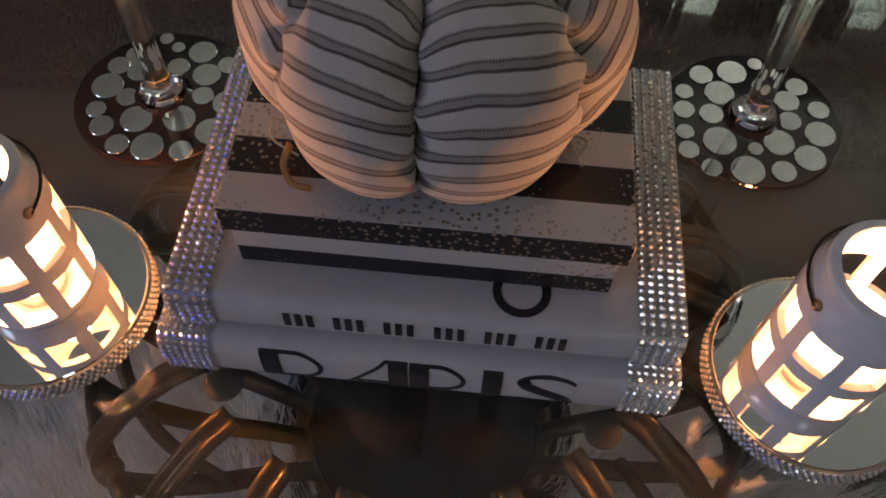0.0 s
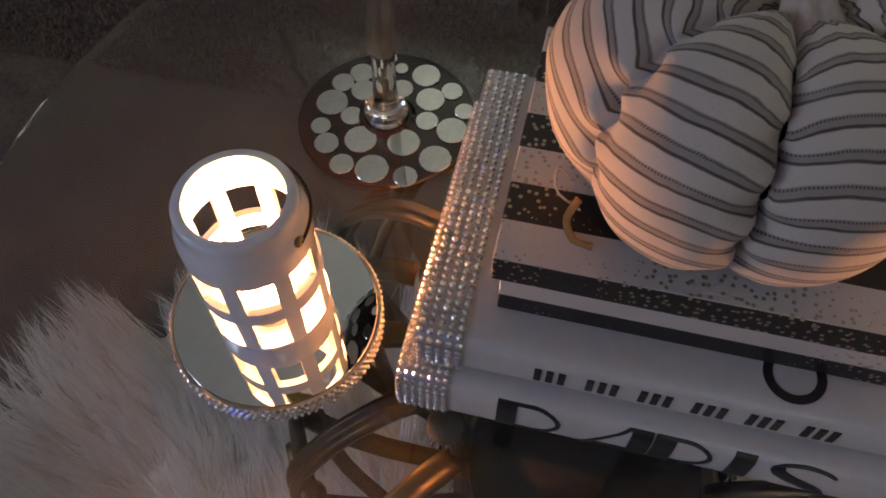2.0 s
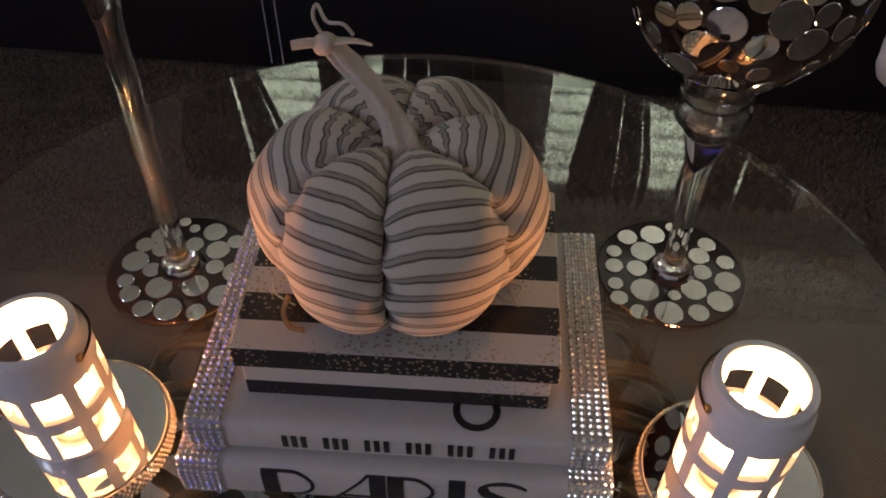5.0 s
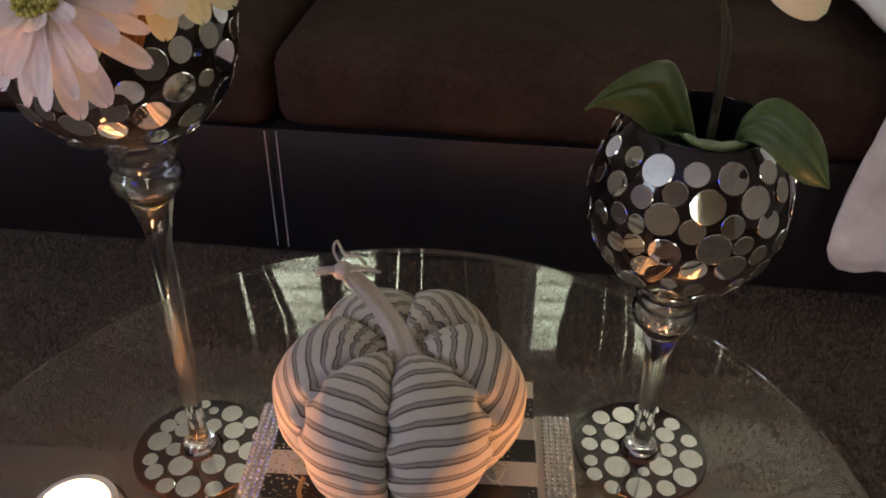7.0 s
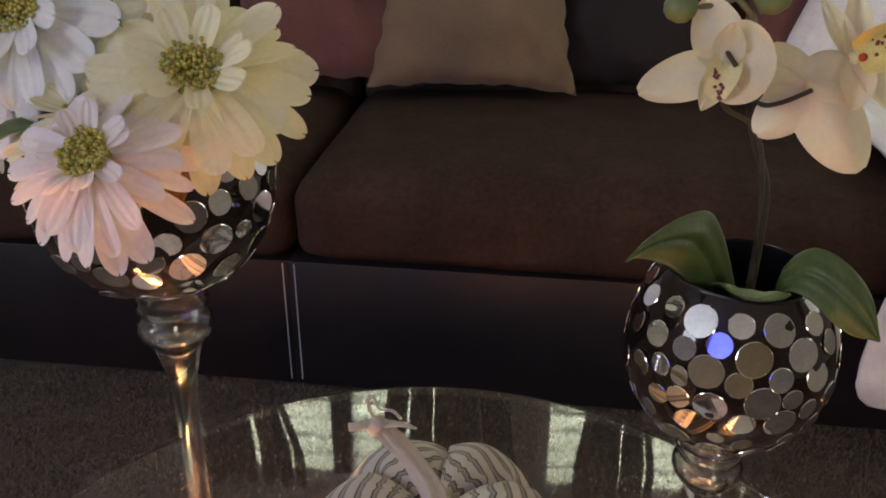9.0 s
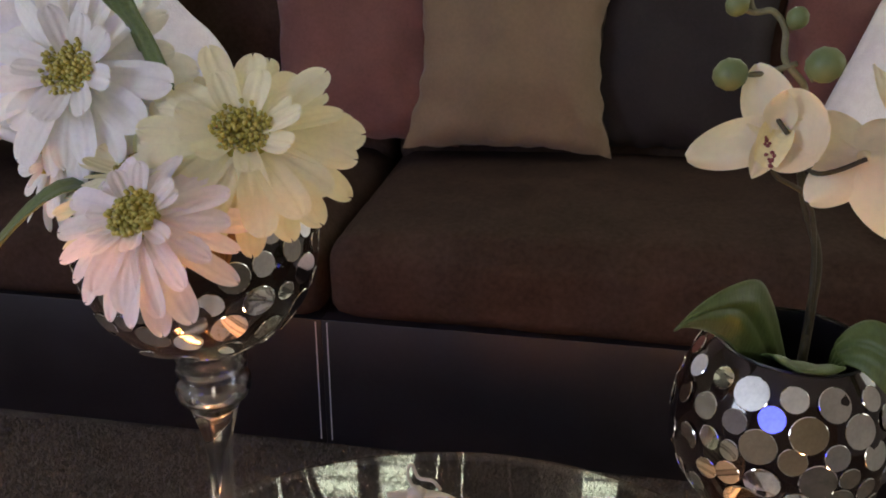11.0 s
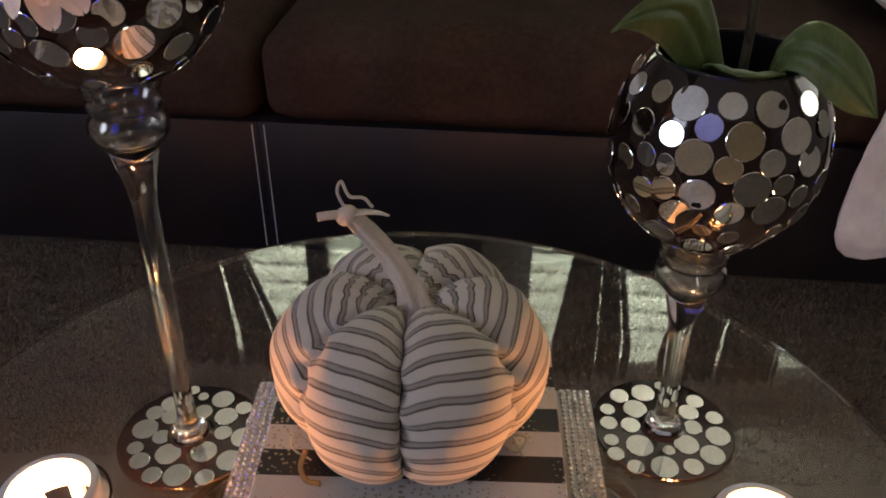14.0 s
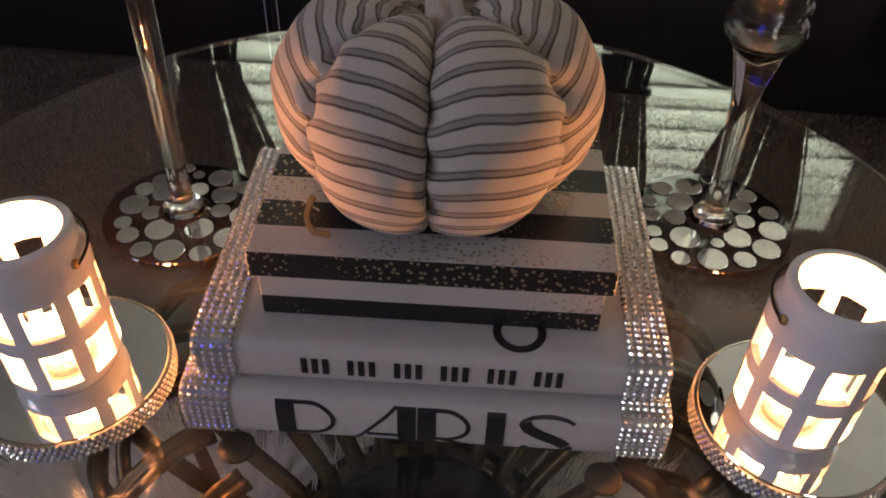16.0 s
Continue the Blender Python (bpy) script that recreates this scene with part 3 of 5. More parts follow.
# ---- the table ----
TC = (-0.015, 0.105)
table = thing("coffee_table", pose(TC[0], TC[1], FLOOR_Z), "round glass coffee table on a bronze strap base", "table")
g = TABLE_Z - FLOOR_Z
top = part("glass_top", lathe([(0, g - 0.012), (0.496, g - 0.012), (0.503, g - 0.010), (0.506, g - 0.006), (0.503, g - 0.002), (0.496, g), (0, g)], 160), M_glass_top, table, "clear bevelled glass top")
sharp(top, 5)
top.visible_shadow = False
BC = Vector((0.012, -0.035, 0))
section = [(-0.0095, -0.0035), (0.0095, -0.0035), (0.0095, 0.001), (0.0075, 0.004), (0.004, 0.004), (0.002, 0.0005), (-0.002, 0.0005), (-0.004, 0.004), (-0.0075, 0.004), (-0.0095, 0.001)]
rows = [(0.172, g - 0.02), (0.2, g - 0.024), (0.24, g - 0.05), (0.272, g - 0.1), (0.268, g - 0.17), (0.215, g - 0.25), (0.15, g - 0.31), (0.125, g - 0.35), (0.15, 0.012)]
strap = part("strap", sweep(smooth_path([(r, 0, z) for r, z in rows], 5), section), M_bronze, table, m=Matrix.Translation(BC) @ pose(0, 0, 0, 0, 0, 0))
for i in range(1, 22):
    part_of("strap", strap.data, M_bronze, table, m=Matrix.Translation(BC) @ pose(0, 0, 0, 0, 0, i * 360 / 22))
lattice = [(0.268, -0.25, g - 0.11), (0.27, -0.1, g - 0.17), (0.245, 0.05, g - 0.21), (0.2, 0.2, g - 0.26)]
twist = [Vector((r * math.cos(a * 1.6), r * math.sin(a * 1.6), z)) for r, a, z in lattice]
brace = part("brace", sweep(smooth_path(twist, 5), circle(0.007, 8)), M_bronze, table, m=Matrix.Translation(BC))
for i in range(1, 11):
    part_of("brace", brace.data, M_bronze, table, m=Matrix.Translation(BC) @ pose(0, 0, 0, 0, 0, i * 360 / 11))
ring = [Vector((0.262 * math.cos(a), 0.262 * math.sin(a), g - 0.088)) for a in (2 * math.pi * i / 72 for i in range(73))]
part("hoop", sweep(ring, circle(0.006, 8)), M_bronze, table, m=Matrix.Translation(BC))
ring = [Vector((0.13 * math.cos(a), 0.13 * math.sin(a), g - 0.35)) for a in (2 * math.pi * i / 48 for i in range(49))]
part("hoop", sweep(ring, circle(0.009, 8)), M_bronze, table, m=Matrix.Translation(BC))
knob = part("knob", lathe([(0, -0.011), (0.007, -0.0085), (0.011, 0), (0.007, 0.0085), (0, 0.011)], 16), M_bronze, table, m=Matrix.Translation(BC) @ pose(-0.2096, -0.157, g - 0.088))
for x, y in ((0.217, -0.147), (-0.21, 0.157), (0.2, 0.169)):
    part_of("knob", knob.data, M_bronze, table, m=Matrix.Translation(BC) @ pose(x, y, g - 0.088))
# black disc added to keep the middle under the glass dark
part("base_plate", lathe([(0, 0.018), (0.05, 0.018), (0.14, 0.02), (0.165, 0.026), (0.168, 0.022), (0.16, 0.012), (0.05, 0.01), (0, 0.01)], 64), M_dish, table, "flat black disc added in the middle of the table base", m=Matrix.Translation(BC))
pad = part("bumper", lathe([(0, -0.0195), (0.009, -0.0195), (0.013, -0.016), (0.013, -0.0135), (0.011, -0.0122), (0, -0.0122)], 28), M_rubber, table, "amber glass bumper", m=pose(-0.11, -0.145, g))
for x, y in ((0.145, -0.148), (-0.12, 0.09), (0.14, 0.1)):
    part_of("bumper", pad.data, M_rubber, table, m=pose(x, y, g))


# ---- sheepskin and pile ----
def blades(name, label, category, material, rows_, parent=None):
    """rows_ gives root, tip offset, width: each a bent blade of two pieces."""
    vs, fs = [], []
    for root, tip, wd, sag in rows_:
        side = Vector((-tip.y, tip.x, 0))
        side = side.normalized() * wd if side.length > 1e-6 else Vector((wd, 0, 0))
        mid = root + tip * 0.55 + Vector((0, 0, sag))
        k = len(vs)
        vs += [root - side, root + side, mid - side * 0.8, mid + side * 0.8, root + tip]
        fs += [(k, k + 1, k + 3, k + 2), (k + 2, k + 3, k + 4)]
    me = bpy.data.meshes.new(name)
    me.from_pydata([tuple(v) for v in vs], [], fs)
    me.update()
    ob = part_of(name, me, material, parent)
    return tagged(ob, label, category, kind="stuff")


def hide_edge(a):
    return 1 + 0.09 * math.sin(3 * a + 1) + 0.05 * math.sin(7 * a) + 0.03 * math.sin(13 * a)


rnd = random.Random(5)
hide = thing("sheepskin_rug", pose(-0.08, -0.19, FLOOR_Z), "long-haired white sheepskin rug under the glass table", "rug")
bm = bmesh.new()
mid_v = bm.verts.new((0, 0, 0.02))
ring = [bm.verts.new((0.60 * hide_edge(a) * math.cos(a), 0.42 * hide_edge(a) * math.sin(a), 0.006)) for a in (2 * math.pi * i / 80 for i in range(80))]
for i in range(80):
    bm.faces.new((mid_v, ring[i], ring[(i + 1) % 80]))
solid(part("hide", bm, M_fur, hide), 0.008)
fur_rows = []
for c in range(2000):
    a, q = rnd.random() * 2 * math.pi, rnd.random() ** 0.5
    k = hide_edge(a) * q
    p = Vector((0.61 * k * math.cos(a), 0.43 * k * math.sin(a), 0.008))
    if (p.x - 0.077) ** 2 + (p.y - 0.26) ** 2 < 0.022:
        continue
    lean = Vector((math.cos(a) * 0.05 * q, math.sin(a) * 0.05 * q, 0.03)) + noise.noise_vector(p * 6) * 0.05
    lean.z = abs(lean.z) + 0.015
    tipc = p + lean
    for _ in range(30):
        r = p + Vector((rnd.gauss(0, 0.011), rnd.gauss(0, 0.011), 0))
        fur_rows.append((r, (tipc - r) * rnd.uniform(0.7, 1.25) + Vector((rnd.gauss(0, 0.006), rnd.gauss(0, 0.006), rnd.gauss(0, 0.003))), rnd.uniform(0.0003, 0.0006), 0.012))
blades("fur", "", "", M_fur, fur_rows, hide)

pile_rows = []
for _ in range(110000):
    p = Vector((rnd.uniform(-1.35, 1.25), rnd.uniform(0.52, 1.16), FLOOR_Z - 0.001))
    if (p.x - TC[0]) ** 2 + (p.y - TC[1]) ** 2 < 0.235:
        continue
    pile_rows.append((p, Vector((rnd.gauss(0, 0.005), rnd.gauss(0, 0.005), rnd.uniform(0.004, 0.010))), rnd.uniform(0.0009, 0.0019), 0.001))
blades("carpet_pile", "dark brown shaggy carpet pile in front of the sofa", "carpet", M_pile, pile_rows)


# ---- books ----
stone_bm = bmesh.new()
lathe([(0.00235, 0.0), (0.00235, 0.0006), (0.0012, 0.0019), (0, 0.0019)], 8, stone_bm)
stone_me = bpy.data.meshes.new("rhinestone")
stone_bm.to_mesh(stone_me)
stone_bm.free()
stone_me.materials.append(M_stone)


def stone_group(name, mats, parent, label):
    """Stones too many to part singly, as one mesh."""
    src_v = [v.co.copy() for v in stone_me.vertices]
    src_f = [tuple(p.vertices) for p in stone_me.polygons]
    vs, fs = [], []
    for m in mats:
        k = len(vs)
        vs += [tuple(m @ v) for v in src_v]
        fs += [tuple(k + i for i in f) for f in src_f]
    me = bpy.data.meshes.new(name)
    me.from_pydata(vs, [], fs)
    ob = part_of(name, me, M_stone, parent, label, smooth=False)
    ob["kind"] = "stuff"
    return ob


def cover_profile(d, h):
    """Side outline of a bound book from the top back edge round the spine to the bottom back edge: (y, z) rows."""
    rows = [(d, h)]
    rows += [(0.012, h)]
    for i in range(1, 12):
        a = math.pi / 2 + math.pi * i / 12
        cy, cz = math.cos(a), math.sin(a)
        rows.append((0.012 + 0.014 * math.copysign(abs(cy) ** 0.7, cy), h / 2 + h / 2 * math.copysign(abs(cz) ** 0.55, cz)))
    return rows + [(0.012, 0.0), (d, 0.0)]


def along(rows, step, start=0.002):
    """Points and normals at even steps along the outline, from the spine's bottom backwards to the top."""
    pts = [Vector((0, y, z)) for y, z in rows]
    out, need = [], start
    for a, b in zip(pts, pts[1:]):
        d = b - a
        length, pos = d.length, need
        if length < 1e-9:
            continue
        nrm = Vector((0, -d.z, d.y)).normalized()
        while pos < length:
            out.append((a + d * (pos / length), nrm))
            pos += step
        need = pos - length
    return out


def book(m, w, d, h, strip, label, near, pitch):
    b = thing("book", m, label, "book", "stacked books")
    prof = cover_profile(d, h)
    inner = [(y + (0.0025 if 0 < i < len(prof) - 1 else 0), max(0.0025, min(h - 0.0025, z))) for i, (y, z) in enumerate(prof)]
    bm = bmesh.new()
    vs = [[bm.verts.new((x, y, z)) for y, z in prof] for x in (-w / 2, w / 2)]
    vi = [[bm.verts.new((x, y, z)) for y, z in inner] for x in (-w / 2, w / 2)]
    n = len(prof)
    for i in range(n - 1):
        bm.faces.new((vs[0][i], vs[0][i + 1], vs[1][i + 1], vs[1][i]))
        bm.faces.new((vi[0][i + 1], vi[0][i], vi[1][i], vi[1][i + 1]))
        for s in (0, 1):
            bm.faces.new((vs[s][i], vi[s][i], vi[s][i + 1], vs[s][i + 1]))
    for i in (0, n - 1):
        bm.faces.new((vs[0][i], vs[1][i], vi[1][i], vi[0][i]))
    bmesh.ops.recalc_face_normals(bm, faces=bm.faces)
    sharp(part("cover", bm, M_paper, b), 40)
    part("pages", block(-w / 2 + 0.004, w / 2 - 0.004, 0.012, d - 0.004, 0.0026, h - 0.0026), M_pages, b, "cream page block", smooth=False)
    for sgn in (-1, 1):
        x0 = sgn * (w / 2 - strip / 2)
        bm = bmesh.new()
        off = 0.0009
        rows2 = [(Vector((0, y, z))) for y, z in prof]
        nr = []
        for i in range(n):
            dd = rows2[min(i + 1, n - 1)] - rows2[max(i - 1, 0)]
            nr.append(Vector((0, dd.z, -dd.y)).normalized() * -1)
        va = [[bm.verts.new(rows2[i] + Vector((x, 0, 0)) + (nr[i] if nr[i].dot(rows2[i] - Vector((0, 0.03, h / 2))) > 0 else -nr[i]) * off) for i in range(n)] for x in (x0 - strip / 2, x0 + strip / 2)]
        for i in range(n - 1):
            bm.faces.new((va[0][i], va[0][i + 1], va[1][i + 1], va[1][i]))
        bmesh.ops.recalc_face_normals(bm, faces=bm.faces)
        st = part("rhinestone_strip", bm, M_strip, b, "glittering rhinestone strip")
        cols = int(strip / pitch)
        mats = []
        for p, nrm in along(prof, pitch):
            nrm = -nrm if nrm.dot(p - Vector((0, 0.03, h / 2))) < 0 else nrm
            if p.z < 0.001 and p.y > 0.014:
                continue
            for c in range(cols):
                x = x0 - strip / 2 + (c + 0.5) * strip / cols
                q = nrm.to_track_quat("Z", "Y").to_matrix().to_4x4()
                tilt = pose(0, 0, 0, rnd.gauss(0, 2.5), rnd.gauss(0, 2.5), 22)
                mats.append((p.y, Matrix.Translation(p + nrm * off + Vector((x, 0, 0))) @ q @ tilt @ Matrix.Scale(pitch / 0.0053, 4)))
        one = [mm for y, mm in mats if y < near]
        for mm in one[:150]:
            part_of("rhinestone", stone_me, M_stone, st, m=mm)
        stone_group("rhinestone_rest", one[150:] + [mm for y, mm in mats if y >= near], st, "")
    return b


B2 = pose(0.005, -0.034, TABLE_Z + 0.001, 0, 0, 0.6)
B1 = pose(0.0075, -0.021, TABLE_Z + 0.0465, 0, 0, 0.9)
lower = book(B2, 0.326, 0.226, 0.0445, 0.0335, "white hardback with rhinestone bands and PARIS on its spine, lying flat", 0.016, 0.0047)
upper = book(B1, 0.310, 0.212, 0.0365, 0.0290, "white hardback with rhinestone bands and black lettering bars, lying on another", 0.03, 0.0053)


def spine_y(z, h):
    """How far the rounded spine of a book of height h bulges forward at height z."""
    k = min(1.0, abs(2 * z / h - 1)) ** (1 / 0.55)
    return 0.012 - 0.014 * math.sqrt(max(0.0, 1 - k * k)) ** 0.7


def stroke(pts, wide, h, bm):
    """A printed stroke along (x, z) points on the spine; wide is the pen's width across, or (along x, along z)."""
    path = [Vector((x, z)) for x, z in pts]
    fine = []
    for p, q in zip(path, path[1:]):
        n = max(1, int((q - p).length / 0.0016))
        fine += [p.lerp(q, i / n) for i in range(n)]
    fine.append(path[-1])
    rings = []
    for i, p in enumerate(fine):
        d = (fine[min(i + 1, len(fine) - 1)] - fine[max(i - 1, 0)]).normalized()
        nrm = Vector((-d.y, d.x))
        w = wide if not isinstance(wide, tuple) else (wide[0] * abs(nrm.x) ** 2 + wide[1] * abs(nrm.y) ** 2)
        row = []
        for s_ in (-0.5, 0.5):
            q = p + nrm * (w * s_)
            z = max(0.0005, min(h - 0.0005, q.y))
            row += [bm.verts.new((q.x, spine_y(z, h) - 0.0007, z)), bm.verts.new((q.x, spine_y(z, h) + 0.0006, z))]
        rings.append(row)
    for a_, b_2 in zip(rings, rings[1:]):
        for k in ((0, 2), (2, 3), (3, 1), (1, 0)):
            bm.faces.new((a_[k[0]], a_[k[1]], b_2[k[1]], b_2[k[0]]))
    bm.faces.new((rings[0][0], rings[0][1], rings[0][3], rings[0][2]))
    bm.faces.new((rings[-1][0], rings[-1][2], rings[-1][3], rings[-1][1]))


def arc(cx, cz, rx, rz, a0, a1, n=18):
    return [(cx + rx * math.cos(radians(a0 + (a1 - a0) * i / n)), cz + rz * math.sin(radians(a0 + (a1 - a0) * i / n))) for i in range(n + 1)]


# the word on the lower spine, in tall deco capitals of thick and thin strokes
HB, Z0, Z1 = 0.0445, 0.0035, 0.0405
THIN = 0.0021
LETTERS = {
    "P": [([(-0.0925, Z0), (-0.0925, Z1)], 0.0125), ([(-0.0865, Z1 - 0.001), (-0.077, Z1 - 0.001)] + arc(-0.077, 0.0245, 0.0165, 0.015, 90, -90) + [(-0.0865, 0.0095)], (0.003, THIN))],
    "A": [([(-0.011, Z0), (-0.011, Z1)], 0.0125), ([(-0.0475, Z0), (-0.019, Z1 - 0.001), (-0.006, Z1 - 0.001)], THIN), ([(-0.038, 0.0125), (-0.012, 0.0125)], THIN)],
    "R": [([(0.0025, Z0), (0.0025, Z1)], 0.0125), ([(0.008, Z1 - 0.001), (0.014, Z1 - 0.001)] + arc(0.014, 0.0255, 0.0165, 0.014, 90, -90) + [(0.008, 0.0115)], (0.003, THIN)), ([(0.012, 0.0115), (0.031, Z0)], 0.003)],
    "I": [([(0.0485, Z0), (0.0485, Z1)], 0.0125)],
    "S": [(arc(0.083, 0.0335, 0.018, 0.0065, 20, 180), THIN), ([(0.0675, 0.0345), (0.07, 0.029), (0.078, 0.0235), (0.09, 0.0175), (0.0965, 0.012)], 0.0085), (arc(0.083, 0.0105, 0.016, 0.0065, 10, -165), (0.0045, THIN))],
}
for ch in "PARIS":
    bm = bmesh.new()
    for pts, wide in LETTERS[ch]:
        stroke(pts, wide, HB, bm)
    bmesh.ops.recalc_face_normals(bm, faces=bm.faces)
    part("letter", bm, M_ink, lower, smooth=False)
# brand lettering as plain bars, and a plain ring
for i in range(6):
    x = -0.0837 + i * 0.0304
    for dx in (0, 0.007, 0.014):
        part("print_bar", block(x + dx, x + dx + 0.0042, -0.0026, -0.0012, 0.012, 0.026), M_ink, upper, smooth=False)
bm = lathe([(0.0175, 0), (0.0175, 0.0006), (0.0122, 0.0006), (0.0122, 0), (0.0175, 0)], 40)
part("print_ring", bm, M_ink, upper, smooth=False, m=pose(0.0575, 0.022, 0.0363))

# ---- gift box ----
BZ = 0.5335
box = thing("gift_box", pose(0.0055, 0.003, BZ, 0, 0, 0.8), "black and cream striped gift box with gold dots, on the books", "box")
part("box_body", block(-0.1105, 0.1105, 0.002, 0.177, 0.0, 0.0375, 0.0008, 1), M_boxside, box, smooth=False)
lid = block(-0.1155, 0.1155, 0.0, 0.18, 0.0345, 0.0555, 0.0009, 1)
part("box_lid", lid, M_lid, box, smooth=False)

# ---- cloth pumpkin ----
SEAMS = [270, 329, 388, 445, 510, 577, 630]


def pumpkin():
    nu, nv = 288, 96
    zc, c, tr, tz = 0.069, 0.046, 0.058, 0.068

    def f(u, v):
        ang = 270 + 360 * u
        k = max(i for i in range(6) if SEAMS[i] <= ang + 1e-6)
        t = (ang - SEAMS[k]) / (SEAMS[k + 1] - SEAMS[k])
        s = max(0, math.sin(math.pi * t))
        lob = s ** 0.5
        a = radians(-102 + 246 * v)
        deep = 0.2 * (0.35 + 0.65 * max(0, math.sin(math.pi * min(1, v * 1.02))))
        squash = 1 - deep * (1 - lob)
        r = (c + tr * math.cos(a)) * squash
        z = zc + tz * math.sin(a) * (1 - 0.2 * (1 - lob) * (1 if a > 0 else 0.3))
        th = radians(ang)
        x, y = r * math.cos(th), r * math.sin(th)
        p = Vector((x, y, z))
        near = (1 - s) ** 3
        pucker = near * 0.006 * math.sin(v * 52 + k * 2.1) * max(0, math.sin(math.pi * v))
        top = max(0, v - 0.72) / 0.28
        pucker += top * (1 - top * 0.5) * (0.0026 * math.sin(th * 22 + k) + 0.0018 * math.sin(th * 39 + 2 * k))
        p += Vector((math.cos(th), math.sin(th), 0.4)) * (pucker + 0.0022 * noise.noise(p * 32) + 0.0045 * noise.noise(p * 13 + Vector((k * 3.3, 0, 0))))
        return p

    def uv(u, v):
        ang = 270 + 360 * u
        k = max(i for i in range(6) if SEAMS[i] <= ang + 1e-6)
        t = (ang - SEAMS[k]) / (SEAMS[k + 1] - SEAMS[k])
        sag = (0.006, -0.004, 0.005, -0.005, 0.006, -0.003)[k] * (2 * t - 1) + 0.013 * (1 - math.sin(math.pi * t)) ** 1.5
        return (u * 0.62 * (0.35 + 0.65 * math.sin(math.pi * min(1, max(0, v)))), v * 0.245 + sag + k * 0.0047)

    bm = sheet(f, nu, nv, uv=uv)
    bmesh.ops.recalc_face_normals(bm, faces=bm.faces)
    return bm


pk = thing("cloth_pumpkin", pose(0.002, 0.088, BZ + 0.0545), "stuffed ticking-stripe cloth pumpkin with a twisted stem, on a gift box", "pumpkin")
part("body", pumpkin(), M_tick, pk, "cream cloth with dark woven stripes")
path = smooth_path([(0.004, -0.013, 0.116), (0.003, -0.011, 0.126), (0.0, -0.006, 0.138), (-0.010, 0.0, 0.157), (-0.025, 0.006, 0.175), (-0.039, 0.009, 0.188), (-0.047, 0.010, 0.195)], 8)
sec = [((0.0095 + 0.0022 * math.cos(5 * a)) * math.cos(a), (0.0095 + 0.0022 * math.cos(5 * a)) * math.sin(a)) for a in (2 * math.pi * i / 30 for i in range(30))]
bm = sweep(path, sec, scale=lambda s: 1.75 * (1 - s) ** 5 + 0.85 - 0.38 * s)
for v in bm.verts:
    v.co += noise.noise_vector(v.co * 60) * 0.0022 + noise.noise_vector(v.co * 150) * 0.0005
    zz = v.co.z - 0.098
    tw = zz * 9
    ax = Vector((0.004 - max(0, zz - 0.03) * 0.75, -0.012 + max(0, zz - 0.02) * 0.28, v.co.z))
    d = v.co - ax
    v.co = ax + Matrix.Rotation(tw, 3, "Z") @ d
stem = part("stem", bm, M_stem, pk, "beige twisted cloth stem", m=pose(0.003, 0, -0.007))
part("knot", lathe([(0, -0.0085), (0.005, -0.007), (0.0072, -0.002), (0.006, 0.0045), (0.0035, 0.008), (0, 0.0085)], 16), M_stem, stem, m=pose(-0.046, 0.01, 0.193, 20, 40, 0))
part("stub", sweep(smooth_path([(-0.046, 0.01, 0.193), (-0.056, 0.008, 0.194), (-0.066, 0.006, 0.193)]), circle(0.0032, 8)), M_stem, stem)
part("loop", sweep(smooth_path([(-0.046, 0.01, 0.196), (-0.052, 0.012, 0.209), (-0.049, 0.012, 0.218), (-0.044, 0.012, 0.207), (-0.034, 0.01, 0.207), (-0.028, 0.01, 0.2)], 8), circle(0.0012, 6)), M_stem, stem)
part("tail", sweep(smooth_path([(-0.042, 0.01, 0.194), (-0.034, 0.008, 0.197), (-0.024, 0.006, 0.198), (-0.016, 0.004, 0.197)], 5), [(-0.0045, -0.001), (0.0045, -0.001), (0.0045, 0.001), (-0.0045, 0.001)], scale=lambda s: 1 - 0.75 * s), M_stem, stem)
top_z = 0.0025
part("twine", sweep(smooth_path([(-0.074, -0.052, top_z + 0.018), (-0.078, -0.058, top_z + 0.006), (-0.072, -0.066, top_z), (-0.062, -0.068, top_z)], 8), [(-0.0022, -0.0006), (0.0022, -0.0006), (0.0022, 0.0006), (-0.0022, 0.0006)]), M_twine, pk, "orange paper twine")
part("twine", sweep(smooth_path([(-0.072, -0.048, top_z + 0.003), (-0.086, -0.045, top_z + 0.012), (-0.088, -0.03, top_z + 0.012), (-0.078, -0.03, top_z + 0.004)], 8), circle(0.0007, 6)), M_ribbon, pk)
part("twine", sweep(smooth_path([(0.07, -0.02, top_z + 0.004), (0.082, -0.03, top_z + 0.001), (0.09, -0.022, top_z + 0.008), (0.08, -0.016, top_z + 0.004), (0.088, -0.034, top_z + 0.001)], 8), circle(0.0011, 6)), M_ribbon, pk, "cream twine bow")


